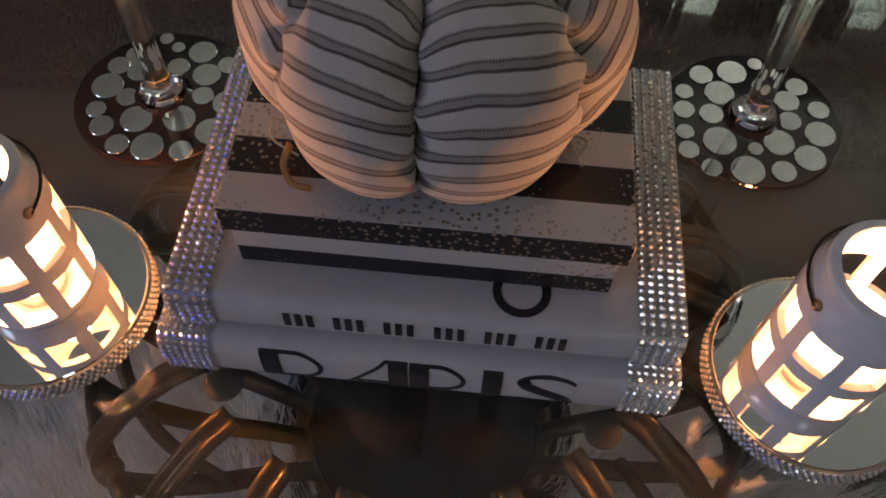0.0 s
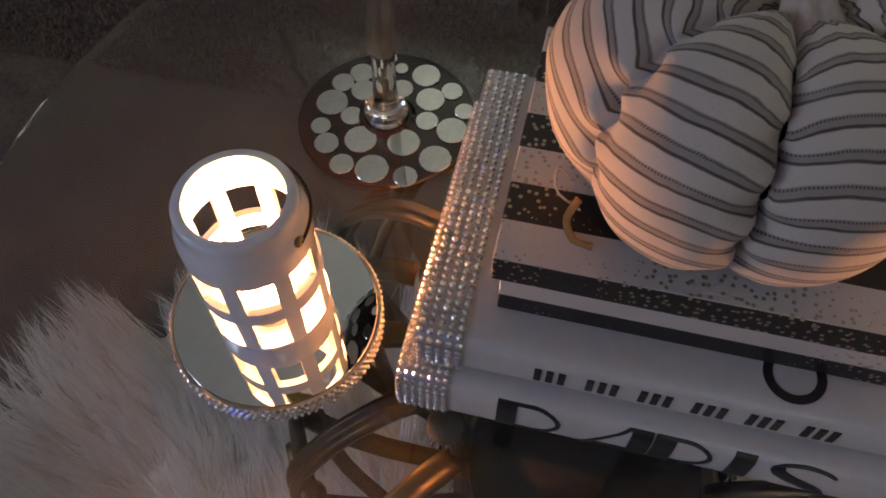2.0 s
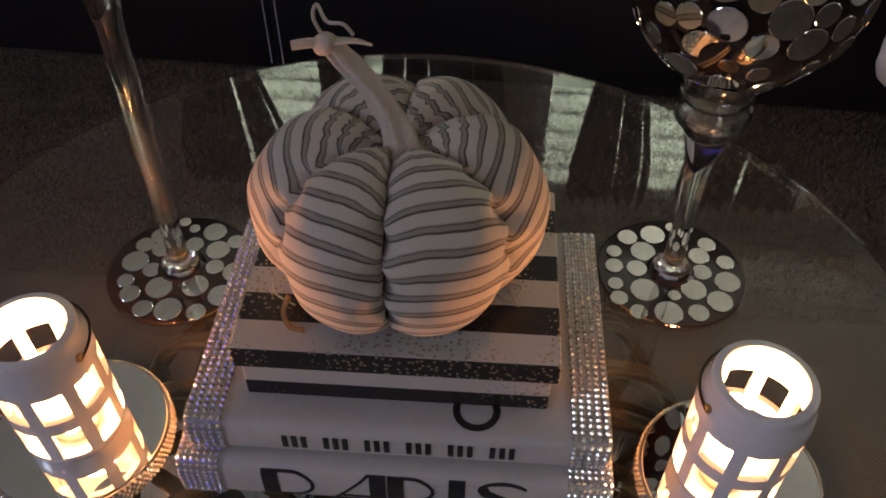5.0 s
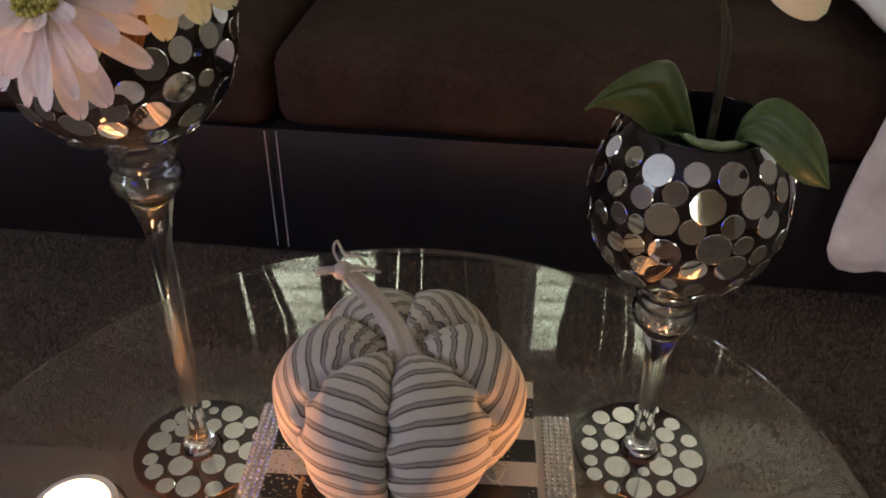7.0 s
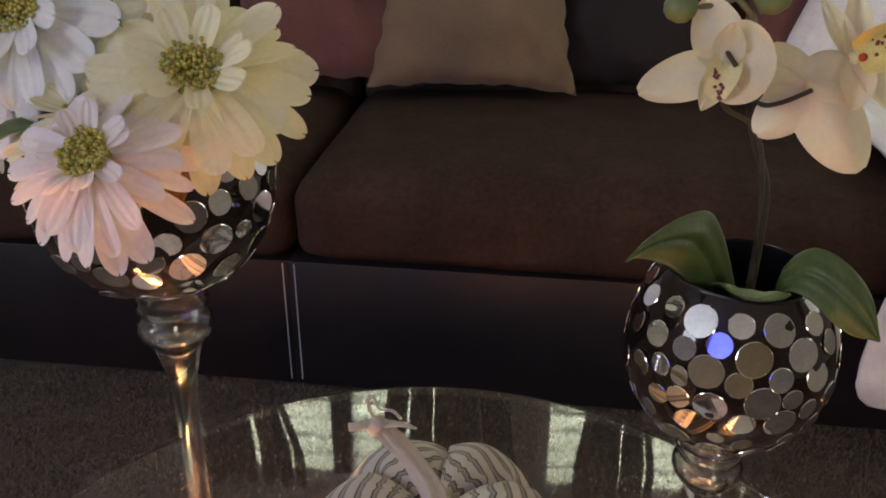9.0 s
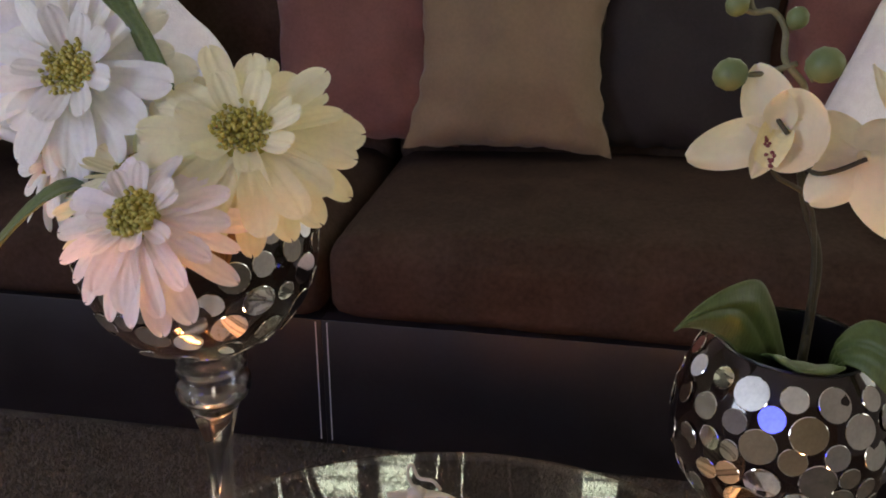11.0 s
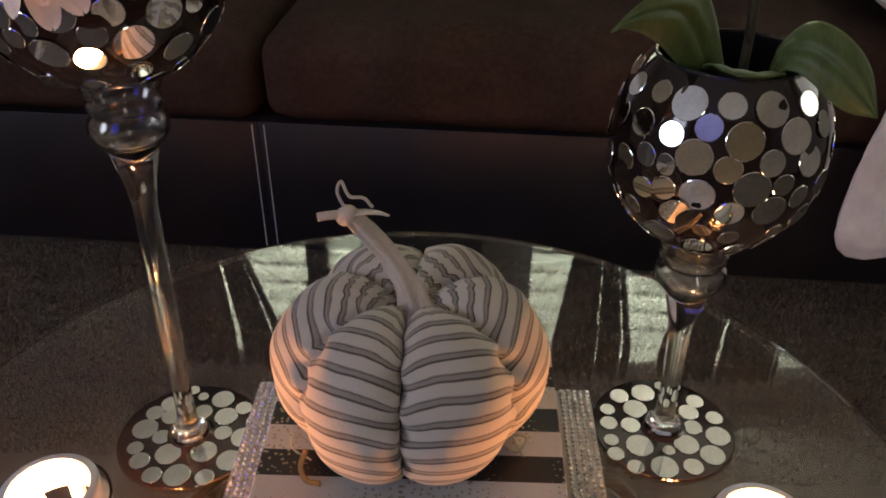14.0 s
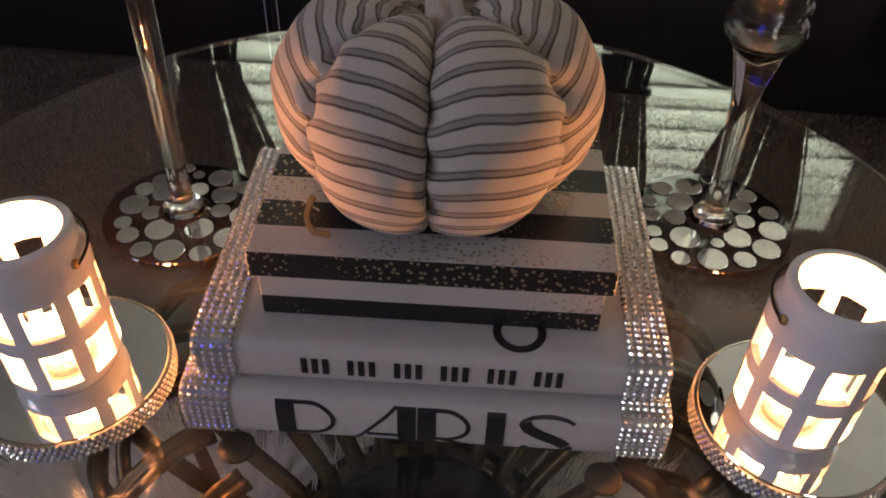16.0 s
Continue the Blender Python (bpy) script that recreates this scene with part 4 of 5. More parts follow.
# ---- mirrored coasters with candle holders ----
def coaster(m, R):
    c = thing("mirror_coaster", m, "round mirror coaster with a rhinestone rim under a candle holder", "coaster", "mirror coasters")
    sharp(part("plate", lathe([(0, 0), (R - 0.001, 0), (R, 0.001), (R, 0.0165), (R - 0.0013, 0.0168), (0, 0.0168)], 72), M_mirror_rim, c), 30)
    sharp(part("mirror_face", lathe([(0, 0.0169), (R - 0.0023, 0.0169), (R - 0.0029, 0.0178), (0, 0.0178)], 72), M_mirror, c, "clear mirror face"), 20)
    for r in range(4):
        n = round(R * 1400)
        for i in range(n):
            a = 2 * math.pi * (i + 0.5 * r) / n
            nrm = Vector((math.cos(a), math.sin(a), 0))
            part_of("rhinestone", stone_me, M_stone, c, m=Matrix.Translation(nrm * (R - 0.0001) + Vector((0, 0, 0.0024 + 0.0041 * r))) @ nrm.to_track_quat("Z", "Y").to_matrix().to_4x4() @ pose(0, 0, 0, rnd.gauss(0, 4), rnd.gauss(0, 4), 22) @ Matrix.Scale(0.87, 4))
    return c


def can_wall(turn):
    """A ceramic can with two rows of eight square openings; wall with thickness."""
    R, n_col, per = 0.0395, 8, 12
    n = n_col * per
    zs = [0.0, 0.002, 0.009, 0.0155, 0.0165, 0.034, 0.0505, 0.0515, 0.0635, 0.0645, 0.081, 0.0965, 0.0975, 0.108, 0.114, 0.119, 0.1225, 0.129, 0.1335, 0.135]
    rad = {0.0: 0.0335, 0.002: 0.0348, 0.009: 0.0384, 0.108: 0.0395, 0.114: 0.0388, 0.119: 0.0366, 0.1225: 0.0356, 0.129: 0.0354, 0.1335: 0.0352, 0.135: 0.0338}
    holes = ((0.0165, 0.0505), (0.0645, 0.0965))
    bm = bmesh.new()
    out, ins = [], []
    for z in zs:
        r = rad.get(z, R)
        ro = [bm.verts.new((r * math.cos(a), r * math.sin(a), z)) for a in (2 * math.pi * i / n + turn for i in range(n))]
        ri = [bm.verts.new(((r - 0.0048) * math.cos(a), (r - 0.0048) * math.sin(a), max(z, 0.003) if z < 0.135 else z)) for a in (2 * math.pi * i / n + turn for i in range(n))]
        out.append(ro), ins.append(ri)

    def hole(i, j):
        zm = (zs[j] + zs[j + 1]) / 2
        return any(a <= zm <= b for a, b in holes) and 2 <= i % per < 2 + 8

    for j in range(len(zs) - 1):
        for i in range(n):
            k = (i + 1) % n
            if hole(i, j):
                if not hole(i - 1, j):
                    bm.faces.new((out[j][i], out[j + 1][i], ins[j + 1][i], ins[j][i]))
                if not hole(i + 1, j):
                    bm.faces.new((out[j][k], ins[j][k], ins[j + 1][k], out[j + 1][k]))
                if not hole(i, j - 1):
                    bm.faces.new((out[j][i], ins[j][i], ins[j][k], out[j][k]))
                if not hole(i, j + 1):
                    bm.faces.new((out[j + 1][i], out[j + 1][k], ins[j + 1][k], ins[j + 1][i]))
                continue
            bm.faces.new((out[j][i], out[j][k], out[j + 1][k], out[j + 1][i]))
            bm.faces.new((ins[j][k], ins[j][i], ins[j + 1][i], ins[j + 1][k]))
    for i in range(n):
        k = (i + 1) % n
        bm.faces.new((out[-1][i], out[-1][k], ins[-1][k], ins[-1][i]))
    bm.faces.new(list(reversed(out[0]))), bm.faces.new(ins[0])
    bmesh.ops.recalc_face_normals(bm, faces=bm.faces)
    return bm


def can_holder(m, turn, wire_at):
    h = thing("candle_holder", m, "white ceramic can-shaped candle holder with square cut-outs, lit", "candle holder", "lit candle holders")
    sharp(part("can", can_wall(radians(turn)), M_ceramic, h), 50)
    a = radians(wire_at)
    for s in (0, math.pi):
        part("wire_eye", lathe([(0, -0.002), (0.003, -0.002), (0.0038, 0), (0.003, 0.002), (0, 0.002)], 12), M_gold, h,
             m=Matrix.Translation((0.0385 * math.cos(a + s), 0.0385 * math.sin(a + s), 0.1145)) @ Vector((math.cos(a + s), math.sin(a + s), 0)).to_track_quat("Z", "Y").to_matrix().to_4x4())
    arc = [Vector((0.0402 * math.cos(a + q), 0.0402 * math.sin(a + q), 0.1145 + 0.006 * math.sin(q))) for q in (math.pi * i / 24 for i in range(25))]
    part("wire_handle", sweep(arc, circle(0.0011, 6)), M_wire, h, "dark wire handle")
    return h


def tealight(m):
    c = thing("tealight", m, "lit tealight candle inside the white holder", "candle", "tealights")
    part("tin_cup", lathe([(0, 0), (0.0185, 0), (0.019, 0.0145), (0.0186, 0.0145), (0.0181, 0.001), (0, 0.001)], 32), M_tin, c)
    part("wax", lathe([(0, 0.0015), (0.0178, 0.0015), (0.0178, 0.0115), (0.013, 0.0108), (0, 0.0105)], 32), M_wax, c)
    part("wick", lathe([(0, 0.0105), (0.0007, 0.0105), (0.0007, 0.018), (0, 0.0182)], 8), M_wire, c)
    f = part("flame", lathe([(0, 0.0155), (0.0028, 0.0185), (0.0034, 0.022), (0.0022, 0.029), (0.0008, 0.035), (0, 0.037)], 16), M_flame, c, "small yellow flame")
    f.visible_shadow = False
    return c


for (cx, cy), (px_, py_, R_), turn, wire in zip(CANS, COASTERS, (6, 24), (-12, 20)):
    coaster(pose(px_, py_, TABLE_Z + 0.0008), R_)
    can_holder(pose(cx, cy, TABLE_Z + 0.0188) @ Matrix.Diagonal((1, 1, 0.918, 1)), turn, wire)
    tealight(pose(cx, cy, TABLE_Z + 0.0219))


# ---- mosaic goblets ----
disc_me = {}


def disc(r):
    """A round mirror tile of radius r, bevelled."""
    key = round(r * 4000)
    if key not in disc_me:
        r = key / 4000
        bm = lathe([(r, 0), (r, 0.0005), (r - 0.0005, 0.0009), (0, 0.0009)], 28)
        me = bpy.data.meshes.new("mirror_tile")
        bm.to_mesh(me)
        bm.free()
        me.materials.append(M_tile)
        disc_me[key] = me
    return disc_me[key]


def goblet(m, neck, profile, tiles_base, tiles_bowl, label, seed, tall, R=0.093, up=1.0, down=1.0, top=52, off=0.0):
    g = thing("mosaic_goblet", m, label, "goblet vase", "mosaic goblets")
    rg = random.Random(seed)
    sharp(part("foot", lathe([(0, 0), (0.070, 0), (0.0715, 0.0015), (0.0705, 0.003), (0.024, 0.0036), (0.02, 0.0066), (0, 0.0066)], 96), M_black_glass, g, "dark glass foot"), 30)
    placed = []
    for x, y, r in tiles_base:
        placed.append((x, y, r))
    for _ in range(1500):
        a, q, r = rg.random() * 6.283, 0.024 + 0.046 * rg.random() ** 0.7, rg.uniform(0.006, 0.012)
        x, y = q * math.cos(a), q * math.sin(a)
        if q + r < 0.0715 and q - r > 0.02 and all((x - u) ** 2 + (y - v) ** 2 > (r + s + 0.0022) ** 2 for u, v, s in placed):
            placed.append((x, y, r))
    foot = g.children[0]
    for x, y, r in placed:
        part_of("mirror_tile", disc(r), M_tile, foot, m=Matrix.Translation((x, y, 0.0039)) @ pose(0, 0, 0, 2.4 + rg.gauss(0, 0.5), rg.gauss(0, 0.5), 0))
    bm = lathe(profile, 48)
    for v in bm.verts:
        v.co.x += off * v.co.z / neck
    part("stem", bm, M_glass, g, "clear blown glass stem")
    bz = neck + R * down * 0.955
    lean = Matrix.Translation((off, 0, 0))
    prof = []
    for i in range(33):
        a = radians(-72 + (72 + top) * i / 32)
        prof.append((R * math.cos(a), bz + R * math.sin(a) * (up if a > 0 else down)))
    prof = [(0, prof[0][1])] + prof
    inner = [(max(0, r - 0.0028) if r > 0 else 0, z + (0.0028 if i < 3 else 0)) for i, (r, z) in enumerate(prof)]
    bowl = sharp(part("bowl", lathe(prof, 96), M_black_glass, g, "dark glass bowl set with mirror tiles", m=lean), 40)
    part("bowl_lining", lathe(inner, 96), M_inside, g, m=lean)
    rim_r, rim_z = prof[-1]
    part("rim", lathe([(rim_r - 0.003, rim_z - 0.001), (rim_r - 0.0014, rim_z + 0.0013), (rim_r + 0.0006, rim_z - 0.0005), (rim_r - 0.0005, rim_z - 0.002)], 96), M_glass, g, m=lean)
    on = []
    for az, el, r in tiles_bowl:
        on.append((radians(az), radians(el), r / 1000))

    def far(p, q):
        a = math.acos(max(-1, min(1, math.sin(p[1]) * math.sin(q[1]) + math.cos(p[1]) * math.cos(q[1]) * math.cos(p[0] - q[0]))))
        return a * R

    for k in range(5200):
        c = (rg.uniform(-math.pi, math.pi), math.asin(rg.uniform(-0.93, 0.76)), rg.uniform(0.0072, 0.014) if k < 2500 else rg.uniform(0.0068, 0.009))
        if math.degrees(c[1]) + math.degrees(c[2] / R) < top - 1 and math.degrees(c[1]) - math.degrees(c[2] / R) > -70 and all(far(c, o) > c[2] + o[2] + 0.0035 for o in on):
            on.append(c)
    for az, el, r in on:
        s = up if el > 0 else down
        at = Vector((R * math.sin(az) * math.cos(el), -R * math.cos(az) * math.cos(el), R * s * math.sin(el)))
        nrm = Vector((at.x, at.y, at.z / s ** 2)).normalized()
        dip = R - math.sqrt(max(0, R * R - r * r))
        part_of("mirror_tile", disc(r), M_tile, bowl, m=Matrix.Translation(Vector((0, 0, bz)) + at - nrm * (dip * 0.55)) @ nrm.to_track_quat("Z", "Y").to_matrix().to_4x4() @ pose(0, 0, 0, rg.gauss(0, 3.6), rg.gauss(0, 3.6), 0))
    return g, bz


FOOT_L = [(-0.033, 0.04, 0.0102), (-0.045, 0.026, 0.0096), (-0.047, 0.003, 0.0132), (-0.048, -0.023, 0.0083), (-0.038, -0.039, 0.01), (-0.02, -0.056, 0.0097),
          (0.004, -0.055, 0.0132), (0.031, -0.056, 0.0095), (0.049, -0.034, 0.0128), (0.055, -0.003, 0.0127), (0.06, 0.019, 0.0079), (0.045, 0.038, 0.009),
          (0.02, 0.05, 0.012), (0.03, 0.025, 0.012), (0.033, 0.002, 0.0092), (0.021, -0.024, 0.013), (-0.013, -0.029, 0.0131), (-0.027, -0.007, 0.0093), (-0.026, 0.022, 0.0104), (-0.002, 0.053, 0.0058)]
FOOT_R = [(-0.013, 0.048, 0.0125), (-0.025, 0.023, 0.0125), (-0.039, 0.042, 0.0101), (-0.033, -0.001, 0.0102), (-0.055, 0.001, 0.0091), (-0.028, -0.029, 0.0138), (-0.036, -0.057, 0.0085),
          (-0.053, -0.041, 0.0085), (-0.008, -0.056, 0.0135), (0.02, -0.054, 0.0099), (0.042, -0.038, 0.0125), (0.019, -0.025, 0.0125), (0.053, -0.012, 0.0125), (0.030, -0.001, 0.0095),
          (0.055, 0.014, 0.009), (0.03, 0.021, 0.0105), (0.04, 0.038, 0.0092), (-0.054, 0.021, 0.0078)]
BOWL_R = [(-79, 32, 10.1), (-56, 35, 9.0), (-36, 34, 13.4), (-12, 36, 10.2), (11, 35, 13.3), (37, 35, 9.7), (-59, 20, 10.8), (-40, 20, 9.8), (-22, 26, 10.2), (-3, 22, 14.2), (25, 23, 13.5), (48, 24, 10.6), (-65, 2, 11.0),
          (-51, 8, 9.4), (-39, 7, 8.4), (-26, 13, 13.8), (-9, 10, 10.6), (12, 13, 10.2), (35, 11, 12.0), (-78, 18, 9.4), (-50, -8, 9.3), (-38, -4, 9.8), (-21, -3, 13.4), (4, 2, 14.0), (20, 3, 9.0), (32, -5, 9.5), (51, -3, 10.4),
          (-30, -16, 13.2), (-4, -11, 11.0), (16, -10, 13.4)]
BOWL_L = [(-19, -9, 11.2), (-7, -13, 9.0), (6, -8, 13.5), (26, -9, 10.2), (48, -12, 12.8), (63, -12, 7.6), (18, -18, 9.6), (34, -24, 13.8), (57, -32, 12.4), (-3, -27, 13.0), (14, -30, 10.4), (36, -41, 9.6),
          (-16, -20, 7.8), (68, 7, 10.0), (58, 18, 9.2), (51, 5, 9.6), (37, 2, 12.0), (77, -6, 12.6), (81, 14, 10.0), (73, 25, 7.4)]


def stem_profile(neck):
    """Slim stem that swells into two rings under the bowl."""
    outer = [(0, 0.0067), (0.0172, 0.0067), (0.0182, 0.0085), (0.0172, 0.0118), (0.0125, 0.015), (0.0102, 0.021), (0.0092, 0.04), (0.009, 0.06 + 0.1 * (neck - 0.22)),
             (0.0105, neck - 0.11), (0.013, neck - 0.09), (0.0165, neck - 0.075), (0.0195, neck - 0.062), (0.0235, neck - 0.054), (0.0295, neck - 0.048), (0.0318, neck - 0.041), (0.0305, neck - 0.033),
             (0.0268, neck - 0.0285), (0.0268, neck - 0.0255), (0.0298, neck - 0.0215), (0.0298, neck - 0.0175), (0.0278, neck - 0.0145), (0.0285, neck - 0.0115), (0.031, neck - 0.006), (0.031, neck), (0.029, neck + 0.004)]
    # the swelling under the bowl is hollow
    hollow = [(0.0265, neck + 0.004), (0.0285, neck), (0.0285, neck - 0.006), (0.026, neck - 0.012), (0.0255, neck - 0.0145), (0.0272, neck - 0.0175), (0.0272, neck - 0.0215), (0.0243, neck - 0.0255), (0.0243, neck - 0.0285),
              (0.0278, neck - 0.033), (0.029, neck - 0.041), (0.0265, neck - 0.0475), (0.0195, neck - 0.053), (0.012, neck - 0.06), (0.006, neck - 0.066), (0, neck - 0.068)]
    return outer + hollow


NECK_L, NECK_R = 0.382, 0.235
GL, GR = (-0.233, 0.196), (0.2465, 0.232)
_, bzl = goblet(pose(*GL, TABLE_Z + 0.0008), NECK_L, stem_profile(NECK_L), FOOT_L, BOWL_L, "tall dark mosaic goblet with mirror tiles, holding daisies", 3, True, off=0.007)
_, bzr = goblet(pose(*GR, TABLE_Z + 0.0008), NECK_R, stem_profile(NECK_R), FOOT_R, BOWL_R, "shorter dark mosaic goblet with mirror tiles, holding an orchid", 8, False, 0.0865, 1.19, 1.06, 47, -0.005)


# ---- flowers ----
def petal(length, width, curl, notch, seed, lift=0.0, n=14):
    """A long petal along +x with ribs, a rounded notched tip and a curl."""
    bm = bmesh.new()
    rg = random.Random(seed)
    tw = rg.uniform(-0.4, 0.4)

    def f(u, v):
        s = 1 - (1 - v) ** 1.7
        a = 2 * u - 1
        w = width / 2 * (0.42 + 0.68 * min(1, s / 0.62) ** 0.8) * (1 if s < 0.8 else math.sqrt(max(0.004, 1 - ((s - 0.8) / 0.2005) ** 2)))
        tip = 1 - notch * (1 - abs(a)) * max(0, s - 0.8) / 0.2
        x = length * s * tip
        rib = 0.0005 * math.cos(a * 9.4) * min(1, s * 4) * (1 - a * a)
        z = lift * s + curl * length * s * s + rib + 0.0035 * a * a * (1 - s) + tw * a * w * s
        return (x, a * w, z)

    return sheet(f, 12, n, bm)


def daisy(m, radius, material, label, seed, droop=0.0):
    rg = random.Random(seed)
    d = thing("daisy", m, label, "flower", "daisies")
    for ring, (count, k, lift, cu) in enumerate(((17, 1.0, -0.006, -0.14), (15, 0.9, 0.008, -0.08), (9, 0.52, 0.018, 0.06))):
        for i in range(count):
            a = 360 * (i + 0.5 * ring + rg.uniform(-0.22, 0.22)) / count
            length = radius * k * rg.uniform(0.88, 1.04)
            bm = petal(length, radius * (rg.uniform(0.2, 0.29) if ring < 2 else 0.19), cu - droop + rg.uniform(-0.22, 0.12), 0.045, rg.random(), lift)
            p = part("petal", bm, material, d, m=pose(0, 0, 0.001 * ring + rg.uniform(0, 0.001), rg.uniform(-14, 14), 0, a))
    eye = part("flower_eye", lathe([(0, -0.004), (radius * 0.2, -0.002), (radius * 0.23, 0.004), (radius * 0.14, 0.008), (0, 0.0065)], 24), M_floret, d, "yellow-green eye")
    bm = bmesh.new()
    for i in range(110):
        q = radius * 0.23 * math.sqrt((i + 0.5) / 110)
        a = i * 2.39996
        tilt = Vector((math.cos(a) * q * 9, math.sin(a) * q * 9, 1)).normalized()
        h = rg.uniform(0.006, 0.011)
        root = Vector((q * math.cos(a), q * math.sin(a), 0.004))
        sweep([root, root + tilt * h * 0.6, root + tilt * h], circle(0.0011, 5), bm, up=(1, 0.2, 0), scale=lambda s: 0.7 + 0.9 * s)
    part("floret_cluster", bm, M_floret, eye)["kind"] = "stuff"
    return d


def facing(p, way, spin=0):
    """A pose at p whose z axis looks along way."""
    return Matrix.Translation(p) @ Vector(way).to_track_quat("Z", "Y").to_matrix().to_4x4() @ pose(0, 0, 0, 0, 0, spin)


HEADS = [((-0.160, 0.136, 1.020), (0.16, -0.62, 0.72), 0.082, M_petal, "open cream gerbera daisy with yellow-green eye"),
         ((-0.207, 0.075, 0.981), (-0.08, -0.66, 0.7), 0.064, M_petal_p, "open white gerbera daisy, candlelight painted in as pink, drooping over the goblet"),
         ((-0.288, 0.168, 1.054), (-0.1, -0.85, 0.4), 0.084, M_petal_w, "open white gerbera daisy with green eye"),
         ((-0.228, 0.128, 0.99), (-0.12, -0.28, 0.95), 0.068, M_petal, "half-hidden cream daisy in the middle of the bunch"),
         ((-0.33, 0.2, 0.985), (-0.7, -0.5, 0.35), 0.07, M_petal_w, "white daisy at the outer side of the bunch")]
for i, (p, way, r, mt, lab) in enumerate(HEADS):
    d = daisy(facing(p, way, 17 * i), r, mt, lab, 20 + i, 0.16 if i == 1 else 0.0)
    w = Vector(way).normalized()
    low = Vector((GL[0] + 0.02 * math.cos(i), GL[1] + 0.02 * math.sin(i), TABLE_Z + bzl - 0.03))
    inv = d.matrix_world.inverted()
    mid_ = Vector(p) - w * 0.05
    path = [inv @ q for q in smooth_path([Vector(p) - w * 0.002, mid_, (mid_ + low) / 2 + Vector((0, 0.01, 0)), low], 5)]
    part("flower_stem", sweep(path, circle(0.0028, 8)), M_green_stem, d)


def leaf_blade(points, width, material, parent, name="leaf", fold=0.25, label="", tip=0.6, across=None):
    """A leaf along a path, creased along its middle."""
    path = smooth_path(points, 6)
    n = len(path) - 1

    def f(u, v):
        i = min(n, int(round(v * n)))
        d = (path[min(n, i + 1)] - path[max(0, i - 1)]).normalized()
        side = d.cross(Vector((0, 0, 1)))
        side = side.normalized() if side.length > 0.15 else Vector((1, 0, 0))
        if across:
            side = Vector(across) - d * d.dot(Vector(across))
            side.normalize()
        up_ = side.cross(d)
        a = 2 * u - 1
        w = width / 2 * ((math.sin(math.pi * (0.16 + 0.84 * v)) ** tip if v < 1 else 0.02) if tip > 0 else max(0.01, 1 - v ** -tip) ** (0.6 if tip < -3 else 1.0) * (0.75 + 0.5 * min(v, 0.5)))
        return path[i] + side * a * w + up_ * (fold * abs(a) * w + 0.0008 * math.cos(a * 10))

    return solid(part(name, sheet(f, 12, n), material, parent, label), 0.0012)


# small foliage tucked between the daisies, resting on the bowl
spray = thing("foliage_spray", pose(GL[0], GL[1], TABLE_Z + bzl), "small green and dry leaves among the daisies", "foliage")
leaf_blade([(0.02, -0.02, 0.0), (0.05, -0.06, 0.075), (0.062, -0.085, 0.055), (0.066, -0.098, 0.02)], 0.03, M_dryleaf, spray, "dry_leaf", label="dry orange-brown leaf")
leaf_blade([(-0.02, -0.02, 0.0), (-0.05, -0.06, 0.06), (-0.1, -0.09, 0.02), (-0.125, -0.1, -0.03)], 0.03, M_bud, spray)
leaf_blade([(0.02, -0.0, 0.0), (0.0, -0.03, 0.14), (-0.01, -0.045, 0.18), (-0.01, -0.06, 0.2)], 0.03, M_bud, spray)


# ---- orchid ----
orchid = thing("orchid", pose(GR[0], GR[1], TABLE_Z + bzr), "cream artificial orchid with broad green leaves, in a goblet", "orchid")
OZ = TABLE_Z + bzr


def rel(x, y, z):
    return Vector((x - GR[0], y - GR[1], z - OZ))


def strap_leaf(edge_a, edge_b, bulge):
    """A broad arching leaf between its two edges, creased along the midrib and bulging outwards."""
    pa, pb = smooth_path([rel(*p) for p in edge_a], 6), smooth_path([rel(*p) for p in edge_b], 6)
    n = len(pa) - 1

    def f(u, v):
        i = min(n, int(round(v * n)))
        p, q = pa[i], pb[i]
        d = (pa[min(n, i + 1)] + pb[min(n, i + 1)] - pa[max(0, i - 1)] - pb[max(0, i - 1)]).normalized()
        across = q - p
        out = d.cross(across)
        out = out.normalized() if out.length > 1e-7 else Vector((0, -0.5, 0.8))
        out = -out if out.y > 0 else out
        w = across.length
        crease = -0.05 * w * math.exp(-((u - 0.5) / 0.07) ** 2)
        return p + across * u + out * (bulge * w * 4 * u * (1 - u) + crease + 0.0006 * math.sin(u * 20))

    return solid(part("leaf", sheet(f, 18, n), M_leaf, orchid, "broad dark green leaf"), 0.0014)


strap_leaf([(0.243, 0.24, 0.82), (0.232, 0.235, 0.851), (0.219, 0.226, 0.882), (0.202, 0.212, 0.906), (0.176, 0.19, 0.909), (0.152, 0.172, 0.9), (0.135, 0.158, 0.887)],
           [(0.206, 0.215, 0.833), (0.191, 0.203, 0.851), (0.174, 0.188, 0.869), (0.162, 0.176, 0.879), (0.152, 0.168, 0.885), (0.142, 0.162, 0.888), (0.135, 0.158, 0.887)], 0.16)
strap_leaf([(0.268, 0.222, 0.827), (0.268, 0.22, 0.848), (0.274, 0.212, 0.871), (0.285, 0.2, 0.884), (0.301, 0.184, 0.88), (0.317, 0.17, 0.862), (0.326, 0.158, 0.83)],
           [(0.265, 0.21, 0.83), (0.266, 0.195, 0.848), (0.273, 0.184, 0.852), (0.282, 0.176, 0.848), (0.293, 0.169, 0.839), (0.308, 0.163, 0.831), (0.326, 0.158, 0.83)], 0.14)
leaf_blade([rel(0.25, 0.24, 0.81), rel(0.243, 0.21, 0.838), rel(0.238, 0.19, 0.85), rel(0.228, 0.171, 0.854)], 0.06, M_leaf, orchid, "leaf", 0.08, "broad dark green leaf", 0.5)
